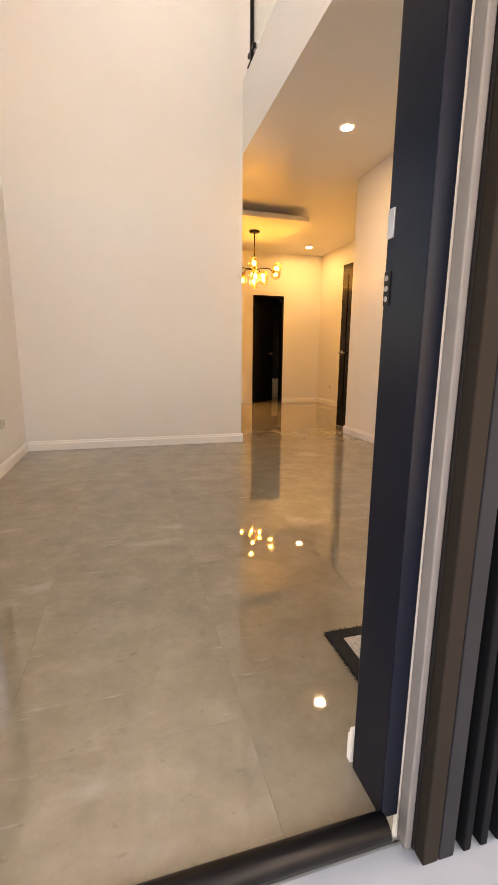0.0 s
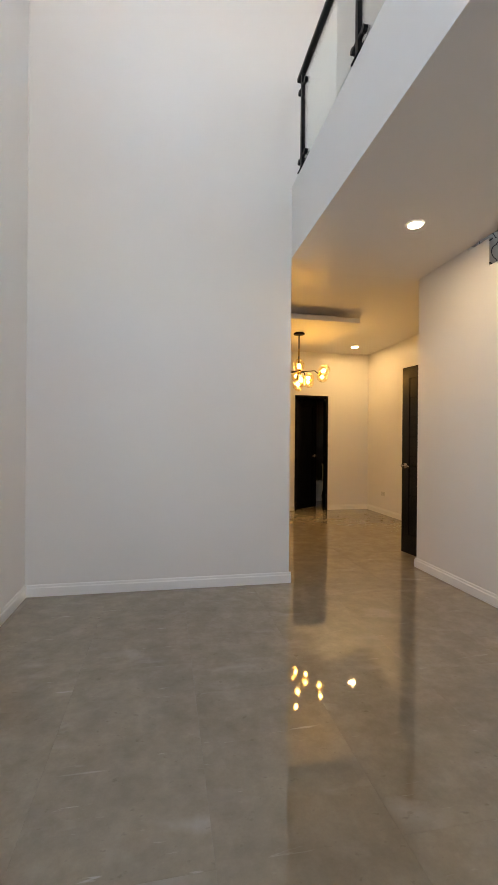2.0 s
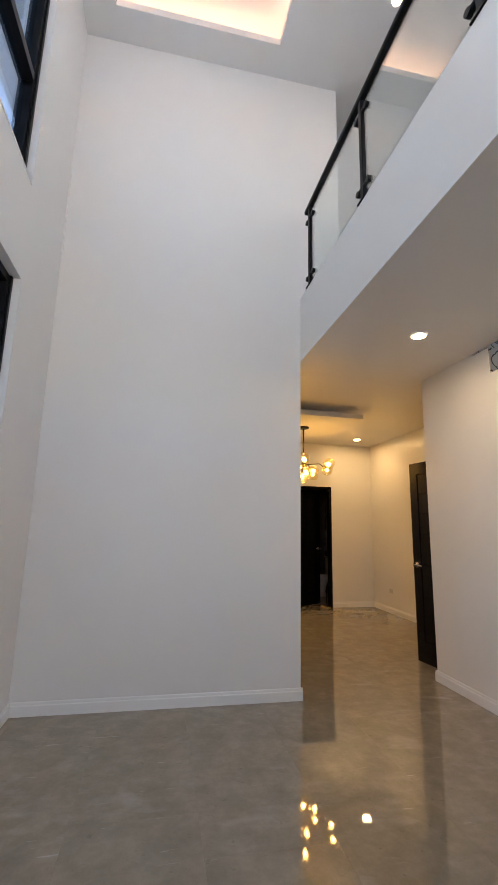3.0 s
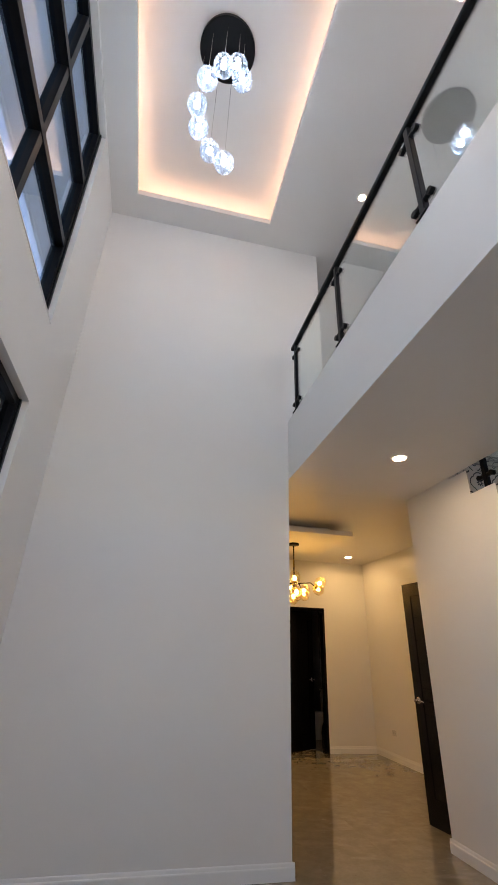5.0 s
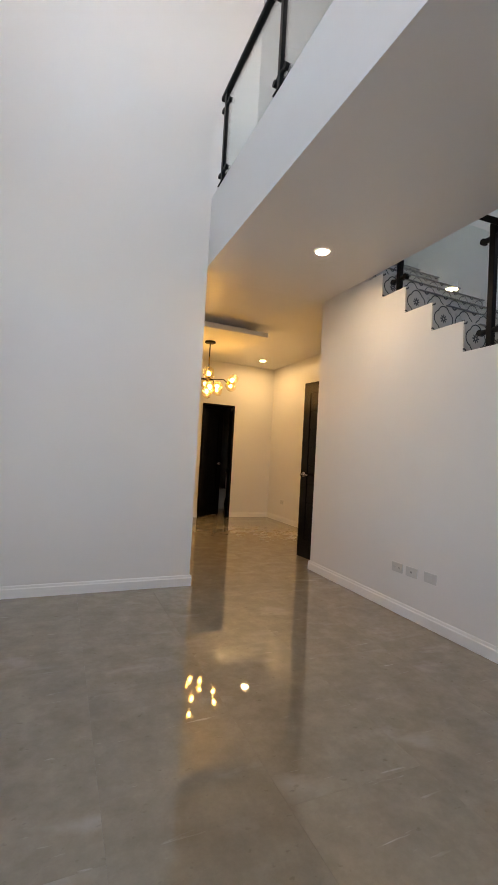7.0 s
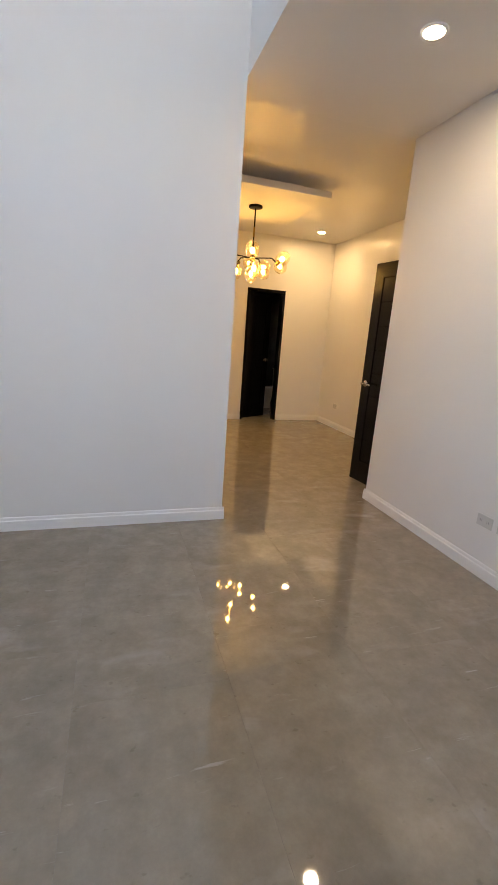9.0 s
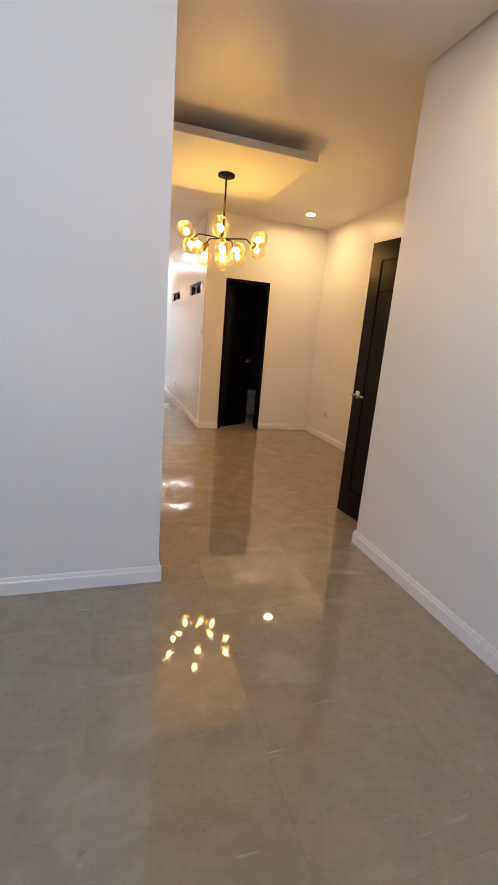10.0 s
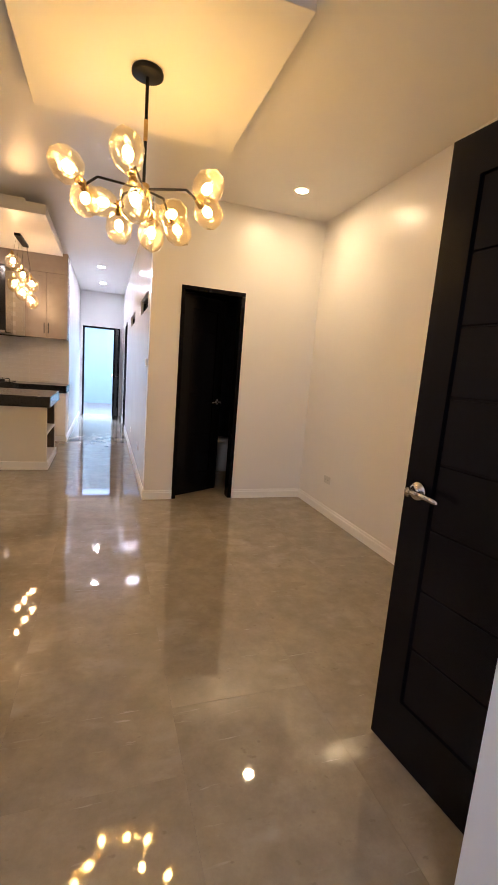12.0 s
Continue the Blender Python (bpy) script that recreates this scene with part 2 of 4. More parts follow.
CONCRETE = plain("grey_concrete", (0.33, 0.33, 0.31), 0.85, 0, 0.18, 2.5, 0.3)
PORCH = plain("pale_blue_grey_porch_stone", (0.34, 0.40, 0.45), 0.4, 0, 0.06, 6.0)
# white soffit whose blue-grey shade is put into the base colour
EAVE = paint("shaded_white_eave_paint", (0.14, 0.17, 0.23), 0.6, 0.06)
PAVING = plain("grey_blue_terrace_paving", (0.045, 0.058, 0.066), 0.6, 0, 0.15, 4.0, 0.1)
RUGB = plain("black_rug_pile", (0.012, 0.011, 0.012), 0.95, 0, 0.4, 120.0, 1.0)
RUGW = plain("pale_grey_rug_pile", (0.50, 0.47, 0.44), 0.95, 0, 0.3, 120.0, 1.0)
OUTWALL = paint("pale_garden_wall", (0.17, 0.235, 0.235), 0.8, 0.1)
# the unlit bathroom's gloom is put into this dark wall colour
BATH_DIM = plain("dimmed_bathroom_wall", (0.06, 0.058, 0.055), 0.2, 0, 0.2, 6.0)
NICHE_LINING = plain("dark_niche_lining", (0.06, 0.04, 0.03), 0.5, 0, 0.3, 12.0)


# ---- mesh helpers ----
def mesh_of(name, bm, material, smooth=False):
    me = bpy.data.meshes.new(name)
    bmesh.ops.recalc_face_normals(bm, faces=bm.faces)
    if smooth:
        for f in bm.faces:
            f.smooth = True
    bm.to_mesh(me)
    bm.free()
    me.materials.append(material)
    return me


def part(name, bm, material, parent=None, label="", smooth=False):
    ob = new(name, mesh_of(name, bm, material, smooth))
    if parent:
        ob.parent = parent
    return tagged(ob, label)


def thing(name, label, category, group="", at=(0, 0, 0), turn=0.0):
    ob = new(name)
    ob.matrix_world = pose(*at, 0, 0, turn)
    return tagged(ob, label, category, group)


def box(bm, x0, x1, y0, y1, z0, z1, bevel=0.0, m=None):
    vs = [bm.verts.new((x, y, z)) for x in (x0, x1) for y in (y0, y1) for z in (z0, z1)]
    fs = [bm.faces.new([vs[i] for i in q]) for q in ((0, 1, 3, 2), (4, 6, 7, 5), (0, 4, 5, 1), (2, 3, 7, 6), (0, 2, 6, 4), (1, 5, 7, 3))]
    if bevel:
        es = list({e for f in fs for e in f.edges})
        r = bmesh.ops.bevel(bm, geom=es, offset=bevel, segments=2, affect="EDGES", profile=0.5)
        vs = list({v for f in r["faces"] for v in f.verts} | {v for v in vs if v.is_valid})
    if m is not None:
        bmesh.ops.transform(bm, matrix=m, verts=[v for v in vs if v.is_valid])
    return bm


def boxm(x0, x1, y0, y1, z0, z1, bevel=0.0, m=None):
    return box(bmesh.new(), x0, x1, y0, y1, z0, z1, bevel, m)


def rod(bm, a, b, r0, r1=None, seg=14):
    a, b = Vector(a), Vector(b)
    q = (b - a).to_track_quat("Z", "Y").to_matrix().to_4x4()
    bmesh.ops.create_cone(bm, cap_ends=True, segments=seg, radius1=r0, radius2=r0 if r1 is None else r1, depth=(b - a).length,
                          matrix=Matrix.Translation((a + b) / 2) @ q)
    return bm


def rodm(a, b, r0, r1=None, seg=14):
    return rod(bmesh.new(), a, b, r0, r1, seg)


def ballm(c, rx, ry, rz, sub=2, jag=0.0, seed=0, m=None):
    bm = bmesh.new()
    bmesh.ops.create_icosphere(bm, subdivisions=sub, radius=1)
    rnd = random.Random(seed)
    for v in bm.verts:
        k = 1 + jag * (rnd.random() - 0.5)
        v.co = Vector((v.co.x * rx * k, v.co.y * ry * k, v.co.z * rz * k))
    bmesh.ops.transform(bm, matrix=Matrix.Translation(c) @ (m or Matrix()), verts=bm.verts)
    return bm


def lathe(profile, seg=20, m=None):
    """A turned solid from (radius, z) pairs."""
    bm = bmesh.new()
    rings = [[bm.verts.new((r * math.cos(2 * math.pi * k / seg), r * math.sin(2 * math.pi * k / seg), z)) for k in range(seg)] for r, z in profile]
    for a, b in zip(rings, rings[1:]):
        for k in range(seg):
            bm.faces.new((a[k], a[(k + 1) % seg], b[(k + 1) % seg], b[k]))
    bm.faces.new(rings[0][::-1])
    bm.faces.new(rings[-1])
    if m is not None:
        bmesh.ops.transform(bm, matrix=m, verts=bm.verts)
    return bm


def prism(pts, x0, x1):
    """A flat outline of (y, z) pairs, pushed out from x0 to x1."""
    bm = bmesh.new()
    a = [bm.verts.new((x0, y, z)) for y, z in pts]
    b = [bm.verts.new((x1, y, z)) for y, z in pts]
    bm.faces.new(a)
    bm.faces.new(b[::-1])
    for k in range(len(pts)):
        n = (k + 1) % len(pts)
        bm.faces.new((a[k], b[k], b[n], a[n]))
    return bm


def wall(name, label, axis, c0, c1, u0, u1, z0, z1, holes=(), material=None):
    """A wall that fills c0..c1 across and u0..u1 along (axis: the way it runs), with openings (u0, u1, z0, z1) through it."""
    bm = bmesh.new()
    us = sorted({u0, u1, *[h[0] for h in holes], *[h[1] for h in holes]})
    zs = sorted({z0, z1, *[h[2] for h in holes], *[h[3] for h in holes]})
    grid = {}

    def solid(i, k):
        if not (0 <= i < len(us) - 1 and 0 <= k < len(zs) - 1):
            return False
        um, zm = (us[i] + us[i + 1]) / 2, (zs[k] + zs[k + 1]) / 2
        return not any(h[0] < um < h[1] and h[2] < zm < h[3] for h in holes)

    def vert(c, i, k):
        key = (c, i, k)
        if key not in grid:
            cc = c1 if c else c0
            grid[key] = bm.verts.new((us[i], cc, zs[k]) if axis == "x" else (cc, us[i], zs[k]))
        return grid[key]

    for i in range(len(us) - 1):
        for k in range(len(zs) - 1):
            if not solid(i, k):
                continue
            for c in (0, 1):
                bm.faces.new([vert(c, i, k), vert(c, i + 1, k), vert(c, i + 1, k + 1), vert(c, i, k + 1)])
            for di, dk, e in ((-1, 0, ((i, k), (i, k + 1))), (1, 0, ((i + 1, k), (i + 1, k + 1))), (0, -1, ((i, k), (i + 1, k))), (0, 1, ((i, k + 1), (i + 1, k + 1)))):
                if not solid(i + di, k + dk):
                    (a, b), (c, d) = e
                    bm.faces.new([vert(0, a, b), vert(0, c, d), vert(1, c, d), vert(1, a, b)])
    return tagged(part(name, bm, material or WALL), label, "wall", "", "structure")


def structure(name, bm, material, label, category):
    return tagged(part(name, bm, material), label, category, "", "structure")


# ---- the large structure ----
H1, H2, TOP = 2.905, 2.935, 6.09        # lower ceiling under the loft, dining ceiling, upper ceiling
LOFT = 3.545                            # loft floor
XL, XR, XS = -0.39, 4.50, 3.22          # left wall, right wall, stair wall
STEP_Y, STEP_Z, GO = 4.02, 2.676, 0.293
RISE = STEP_Z / 12

wall("wall_left", "white painted tall wall with two black windows", "y", XL - 0.16, XL, 0.75, 15.6, 0, 6.3,
     [(1.10, 3.85, 3.60, 6.03), (1.10, 3.89, 0.90, 2.93)])
wall("wall_partition", "white painted double-height wall beside the dining passage", "x", 4.73, 4.89, XL, 1.80, 0, TOP)
wall("wall_loft_back", "white painted upper wall behind the loft railing", "x", 4.73, 4.89, 1.80, 2.21, LOFT, TOP)
wall("wall_loft_corridor", "white painted side wall of the loft corridor", "y", 2.06, 2.21, 4.89, 8.65, LOFT, TOP)
wall("wall_right", "white painted outer wall beside stairs and dining room", "y", XR, XR + 0.15, 0.75, 11.2, 0, 6.3, (), ENAMEL)
# the two upper openings are added, out of view, to let daylight in
wall("wall_entry", "white painted entrance wall", "x", 0.752, 0.88, XL, XR, -0.2, 6.3, [(0.04, 1.103, -0.2, 2.16), (-0.25, 1.72, 2.45, 3.75), (2.3, 4.2, 3.8, 5.7)])
wall("wall_loft_end", "white painted end wall of the loft corridor", "x", 8.65, 8.8, 2.06, XR, H2 + 0.2, TOP)
wall("wall_dining_back", "cream lit white wall with bathroom doorway", "x", 8.65, 8.77, 2.77, XR, 0, H2, [(3.05, 3.693, 0, 2.13)], ENAMEL)
wall("wall_hall_right", "white painted hallway wall with high vents", "y", 2.77, 2.89, 8.77, 15.6, 0, H2,
     [(9.0, 9.97, 1.925, 2.095), (11.05, 12.2, 1.94, 2.10), (13.32, 14.15, 0, 2.12)], HALLPAINT)
# bathroom walls coloured dark in place of the room's shade
wall("wall_bath_back", "bathroom back wall with the unlit room's shade in its colour", "x", 11.0, 11.12, 2.89, XR, 0, H2, (), BATH_DIM)
wall("wall_bath_side", "bathroom side wall lining with the unlit room's shade in its colour", "y", XR - 0.02, XR - 0.002, 8.78, 10.995, 0, H2 - 0.002, (), BATH_DIM)
wall("wall_back", "white painted rear wall with open back door", "x", 15.6, 15.75, XL - 0.16, 4.65, 0, 3.2, [(1.85, 2.70, 0, 2.13)])
wall("wall_bedroom_side", "plain side wall of the rear room", "y", XR, XR + 0.15, 11.2, 15.6, 0, H2)
wall("wall_hall_left", "white painted hallway wall beside kitchen", "y", 1.67, 1.79, 12.35, 15.6, 0, H2, (), HALLPAINT)
wall("wall_kitchen_back", "kitchen rear wall with white glazed tiles", "x", 12.35, 12.47, XL, 1.67, 0, H2)
wall("wall_under_stair", "white wall under the stairs with open doorway", "x", 4.862, 4.978, 3.34, XR, 0, H2, [(3.46, 4.16, 0, 2.14)])
wall("wall_closet", "plain wall closing the store under the stairs", "x", 3.9, 4.0, 3.34, XR, 0, 2.4)


def step_outline(y_from, y_to):
    """The sawtooth of the flight, from the low end to the high end."""
    pts = []
    for n in range(2, 14):
        ya, yb = STEP_Y - GO * (13 - n), STEP_Y - GO * (12 - n)
        ya, yb = max(ya, y_from), min(yb if n < 13 else y_to, y_to)
        if yb > ya:
            z = min(RISE * n, H1 - 0.008)
            pts += [(ya, z), (yb, z)]
    return pts


saw = step_outline(0.88, 4.2)
structure("wall_stair", prism([(0.88, 0)] + saw + [(4.26, H1 - 0.008), (4.26, H2), (4.98, H2), (4.98, 0)], XS, XS + 0.12), WALL,
          "white painted wall stepped along the stairs", "wall")

# ceilings: the upper one with its lit recess, the loft slab and the dining ceiling
CX0, CX1, CY0, CY1 = -0.085, 1.49, 1.50, 4.415
bm = bmesh.new()
for q in ((XL, CX0, 0.88, 4.73), (CX1, XR, 0.88, 4.73), (CX0, CX1, 0.88, CY0), (CX0, CX1, CY1, 4.73)):
    box(bm, *q, TOP, TOP + 0.05)
box(bm, 2.21, XR, 4.73, 8.65, TOP, TOP + 0.05)
for q in ((CX0 - 0.17, CX0 - 0.15, CY0 - 0.17, CY1 + 0.17), (CX1 + 0.15, CX1 + 0.17, CY0 - 0.17, CY1 + 0.17),
          (CX0 - 0.15, CX1 + 0.15, CY0 - 0.17, CY0 - 0.15), (CX0 - 0.15, CX1 + 0.15, CY1 + 0.15, CY1 + 0.17)):
    box(bm, *q, TOP + 0.05, TOP + 0.24)
box(bm, XL - 0.16, XR + 0.15, 0.75, 8.8, TOP + 0.24, TOP + 0.34)
for q in ((CX0 - 0.02, CX0, CY0, CY1), (CX1, CX1 + 0.02, CY0, CY1), (CX0 - 0.02, CX1 + 0.02, CY0 - 0.02, CY0), (CX0 - 0.02, CX1 + 0.02, CY1, CY1 + 0.02)):
    box(bm, *q, TOP + 0.05, TOP + 0.075)
structure("ceiling_living", bm, CEIL, "white ceiling with a recessed rectangular light cove", "ceiling")
bm = bmesh.new()
box(bm, 1.80, 3.20, 0.88, 4.73, H1, LOFT)
box(bm, 1.80, 3.20, 4.73, 4.955, H1, LOFT - 0.01)
structure("ceiling_loft", bm, CEIL, "white loft slab with plain soffit and deep white edge beam", "loft slab")
bm = bmesh.new()
box(bm, XL, XR, 4.955, 15.6, H2, H2 + 0.2)
box(bm, 2.21, XR, 4.955, 8.65, H2 + 0.2, LOFT)
structure("ceiling_dining", bm, CEIL_GLOSS, "white painted flat ceiling over dining room, kitchen and hall", "ceiling")

# an uneven plaster seam in the corner of the tall walls
bm = rodm((XL + 0.003, 4.727, 3.56), (XL + 0.004, 4.726, 3.74), 0.003, 0.011, 10)
rod(bm, (XL + 0.004, 4.726, 3.74), (XL + 0.003, 4.727, 5.0), 0.011, 0.004, 10)
structure("plaster_seam", bm, WALL, "rough white plaster seam in the wall corner", "wall")

# floor slab, porch, ground
floor = structure("floor", boxm(XL - 0.16, XR + 0.15, 0.76, 15.74, -0.3, -0.0015), GROUT, "polished grey-beige stone-look tile floor", "floor")
structure("porch", boxm(-1.6, 3.6, -2.2, 0.745, -0.24, -0.06, 0.01), PORCH, "pale blue-grey stone porch step before the entrance", "step")
bm = bmesh.new()
bmesh.ops.create_grid(bm, x_segments=2, y_segments=2, size=400, matrix=Matrix.Translation((0, 0, -0.32)))
structure("ground", bm, CONCRETE, "grey concrete ground outside the house", "ground")
structure("garden_wall", boxm(-2.0, 9.0, 19.0, 19.2, -0.32, 2.9), OUTWALL, "pale garden wall behind the back door", "wall")
structure("back_terrace", boxm(-0.5, 4.65, 15.75, 18.95, -0.32, -0.02), PAVING, "dark grey stone terrace outside the back door", "terrace")


bm = boxm(-1.43, XL - 0.161, 0.2, 16.2, 6.3, 6.46, 0.006)
box(bm, -1.46, -1.432, 0.2, 16.2, 6.25, 6.48, 0.004)
# dark slab added outside: darkens the lower panes and blocks high sky light
structure("added_shade_roof", boxm(-3.0, XL - 0.161, 0.3, 4.7, 3.06, 3.2, 0.006), CLAD_D, "dark roof added outside to shade the lower window", "roof")
structure("roof_eave", bm, EAVE, "white roof overhang outside the tall window, coloured blue-grey as in shade", "roof")


def baseboard(axis, c0, c1, u0, u1):
    """A skirting with a stepped, sloping top edge; the side that lies on a wall plane is the back."""
    planes = (4.73, 1.80, 4.89, XL, XS, 4.98, XR, 8.65, 2.77, 1.79, 0.88)
    back, front = (c0, c1) if any(abs(c0 - p) < 1e-4 for p in planes) else (c1, c0)
    s = front - back
    outline = [(back, 0.001), (front, 0.001), (front, 0.066), (back + s * 0.92, 0.071), (back + s * 0.62, 0.075), (back + s * 0.5, 0.089), (back + s * 0.3, 0.095), (back, 0.095)]
    bm = prism(outline, u0, u1)
    if axis == "y":
        for v in bm.verts:
            v.co.x, v.co.y = v.co.y, v.co.x
    tagged(part("baseboard", bm, TRIM), "white painted baseboard along the wall", "baseboard", "baseboards", "structure")


T = 0.016
baseboard("x", 4.73 - T, 4.73, XL + T, 1.80 + T)
baseboard("y", 1.80, 1.80 + T, 4.731, 4.889)
baseboard("x", 4.89, 4.89 + T, XL + T, 1.80 + T)
baseboard("y", XL, XL + T, 0.90, 4.73)
baseboard("y", XL, XL + T, 4.91, 11.7)
baseboard("y", XS - T, XS, 0.90, 4.98)
baseboard("x", 4.98, 4.98 + T, XS - T, 3.415)
baseboard("y", XR - T, XR, 5.0, 8.65)
baseboard("x", 8.65 - T, 8.65, 2.77 - T, 3.05)
baseboard("x", 8.65 - T, 8.65, 3.693, XR - T)
baseboard("y", 2.77 - T, 2.77, 8.651, 13.27)
baseboard("y", 2.77 - T, 2.77, 14.2, 15.59)
baseboard("y", 1.79, 1.79 + T, 11.765, 15.59)
baseboard("x", 0.88, 0.88 + T, 1.064, XS - T)
baseboard("x", 0.88, 0.88 + T, XL + T, 0.036)


# ---- windows and doors ----
def window_unit(name, x, y0, y1, z0, z1, cols, rows, label, pane_mat=None):
    """A black aluminium window in a wall that runs along y: outer frame, bars, panes."""
    root = tagged(new(name), label, "window", "", "structure")
    w = 0.06
    for q in ((y0, y1, z0, z0 + w), (y0, y1, z1 - w, z1), (y0, y0 + w, z0 + w, z1 - w), (y1 - w, y1, z0 + w, z1 - w)):
        part("window_frame", boxm(x - 0.04, x + 0.04, q[0], q[1], q[2], q[3], 0.004), ALU, root)
    for c in cols:
        part("mullion", boxm(x - 0.045, x + 0.038, c - 0.034, c + 0.034, z0 + w, z1 - w, 0.004), ALU, root)
    for r in rows:
        part("glazing_bar", boxm(x - 0.04, x + 0.046, y0 + w, y1 - w, r - 0.034, r + 0.034, 0.004), ALU, root)
    ys, zs = [y0 + w, *cols, y1 - w], [z0 + w, *rows, z1 - w]
    for a, b in zip(ys, ys[1:]):
        for c, d in zip(zs, zs[1:]):
            part("pane", boxm(x - 0.012, x - 0.006, a, b, c, d), pane_mat or TINTED, root, "dark tinted glass pane" if pane_mat else "blue tinted glass pane")
    part("sliding_track", boxm(x + 0.0405, x + 0.056, y0 + 0.002, y1 - 0.002, z0 + 0.0125, z0 + 0.05, 0.004), ALU, root)
    part("side_track", boxm(x + 0.0405, x + 0.056, y1 - 0.034, y1 - 0.002, z0 + 0.051, z1 - 0.002, 0.004), ALU, root)
    part("window_sill", boxm(x + 0.041, XL + 0.006, y0 + 0.002, y1 - 0.002, z0 + 0.001, z0 + 0.012, 0.002), TRIM, root, "white painted sill")
    return root


window_unit("window_1", XL - 0.10, 1.10, 3.85, 3.60, 6.03, [1.98, 2.91], [4.40, 5.22], "tall black aluminium window of blue tinted panes")
# unseen windows added in the entrance wall to brighten the tall room
for nm, x0, x1, z0, z1 in (("added_window_1", -0.25, 1.72, 2.45, 3.75), ("added_window_2", 2.3, 4.2, 3.8, 5.7)):
    root = tagged(new(nm), "added unseen window that lets daylight in through the entrance wall", "window", "", "structure")
    for q in ((x0, x1, z0, z0 + 0.05), (x0, x1, z1 - 0.05, z1), (x0, x0 + 0.05, z0 + 0.05, z1 - 0.05), (x1 - 0.05, x1, z0 + 0.05, z1 - 0.05)):
        part("window_frame", boxm(q[0], q[1], 0.78, 0.84, q[2], q[3], 0.004), ALU, root)
    part("pane", boxm(x0 + 0.05, x1 - 0.05, 0.806, 0.812, z0 + 0.05, z1 - 0.05), GLASS, root)
window_unit("window_2", XL - 0.10, 1.10, 3.89, 0.90, 2.93, [2.0, 2.9], [], "black aluminium sliding window on the ground floor", DARKGLASS)


def door_frame(name, axis, c0, c1, u0, u1, h, label, material=None, w=0.04):
    root = tagged(new(name), label, "door", "", "structure")
    m = material or BLACK
    for a, b, z0, z1, nm in ((u0, u0 + w, 0.0, h - w, "door_jamb"), (u1 - w, u1, 0.0, h - w, "door_jamb"), (u0, u1, h - w, h, "door_head")):
        q = (a, b, c0, c1) if axis == "x" else (c0, c1, a, b)
        part(nm, boxm(*q, z0 + 0.001, z1, 0.003), m, root)
    return root


def lever(parent, x, z, side, flip=1, rose=0.034):
    """Round rose and curved lever, on the face y = side of a leaf."""
    s = 1 if side > 0 else -1
    h = part("door_handle", lathe([(rose, 0), (rose, 0.006), (rose * 0.8, 0.012), (0.014, 0.014), (0.012, 0.045), (0.016, 0.05), (0.004, 0.056)], 20,
                                  pose(x, side, z, -90 * s)), NICKEL, parent, "satin nickel lever handle on a round rose", True)
    bm = bmesh.new()
    pts = [(x, side + s * 0.046, z), (x - flip * 0.04, side + s * 0.05, z + 0.004), (x - flip * 0.085, side + s * 0.046, z), (x - flip * 0.115, side + s * 0.036, z - 0.006)]
    for a, b in zip(pts, pts[1:]):
        rod(bm, a, b, 0.0095, 0.009, 10)
    part("lever", bm, NICKEL, h, "", True)


def door_leaf(parent, m, width, height, grooves, handle_x, flip=1, thick=0.04):
    """A leaf along local x from its hinge, with a sunk field of boards between stiles and rails."""
    leaf = part("door_leaf", boxm(0.001, width - 0.001, -thick / 2 + 0.014, thick / 2 - 0.014, 0.009, height - 0.001), BLACK, parent, "black lacquered leaf")
    leaf.matrix_basis = m
    st, t = 0.115, thick / 2
    for q in ((0, st, 0.008, height), (width - st, width, 0.008, height), (st, width - st, 0.008, 0.22), (st, width - st, height - 0.13, height)):
        part("stile" if q[0] == 0 or q[1] == width else "rail", boxm(q[0], q[1], -t, t, q[2], q[3]), BLACK, leaf)
    z0, z1 = 0.22, height - 0.13
    for k in range(grooves):
        a, b = z0 + (z1 - z0) * k / grooves, z0 + (z1 - z0) * (k + 1) / grooves
        part("panel_board", boxm(st + 0.008, width - st - 0.008, -t + 0.008, t - 0.008, a + 0.003, b - 0.003, 0.003), BLACK, leaf)
    lever(leaf, handle_x, 1.0, -t, flip)
    lever(leaf, handle_x, 1.0, t, flip)
    return leaf


bath = door_frame("door_1", "x", 8.642, 8.775, 3.05, 3.693, 2.13, "black bathroom door standing half open in its frame")
door_leaf(bath, pose(3.095, 8.752, 0, 0, 0, 30), 0.575, 2.075, 8, 0.525)
store = door_frame("door_2", "x", 4.855, 4.986, 3.42, 4.20, 2.15, "black panelled door standing wide open into the dining room")
door_leaf(store, pose(3.495, 4.985, 0, 0, 0, 97.0), 0.60, 2.125, 8, 0.54, 1)
hall = door_frame("door_3", "y", 2.762, 2.898, 13.32, 14.15, 2.12, "closed black door in the hallway")
door_leaf(hall, pose(2.83, 13.362, 0, 0, 0, 90), 0.745, 2.07, 8, 0.69)
back = door_frame("door_4", "x", 15.592, 15.758, 1.85, 2.70, 2.13, "black back door standing open to the daylight")
door_leaf(back, pose(2.66, 15.57, 0, 0, 0, 262), 0.72, 2.08, 6, 0.665)

entry = door_frame("door_5", "x", 0.748, 0.868, 0.04, 1.103, 2.16, "blue-black steel entrance door frame", NAVY)
part("door_sill", rodm((0.085, 0.728, 0.012), (1.058, 0.728, 0.012), 0.026, None, 20), IRON, entry, "rounded dark metal sill", True)
part("strike_plate", boxm(1.0600, 1.0635, 0.846, 0.864, 1.145, 1.195, 0.001), SATIN, entry, "worn metal strike plate")
part("strike_plate", boxm(1.0600, 1.0635, 0.846, 0.864, 1.030, 1.090, 0.001), IRON, entry, "dark lock plate")
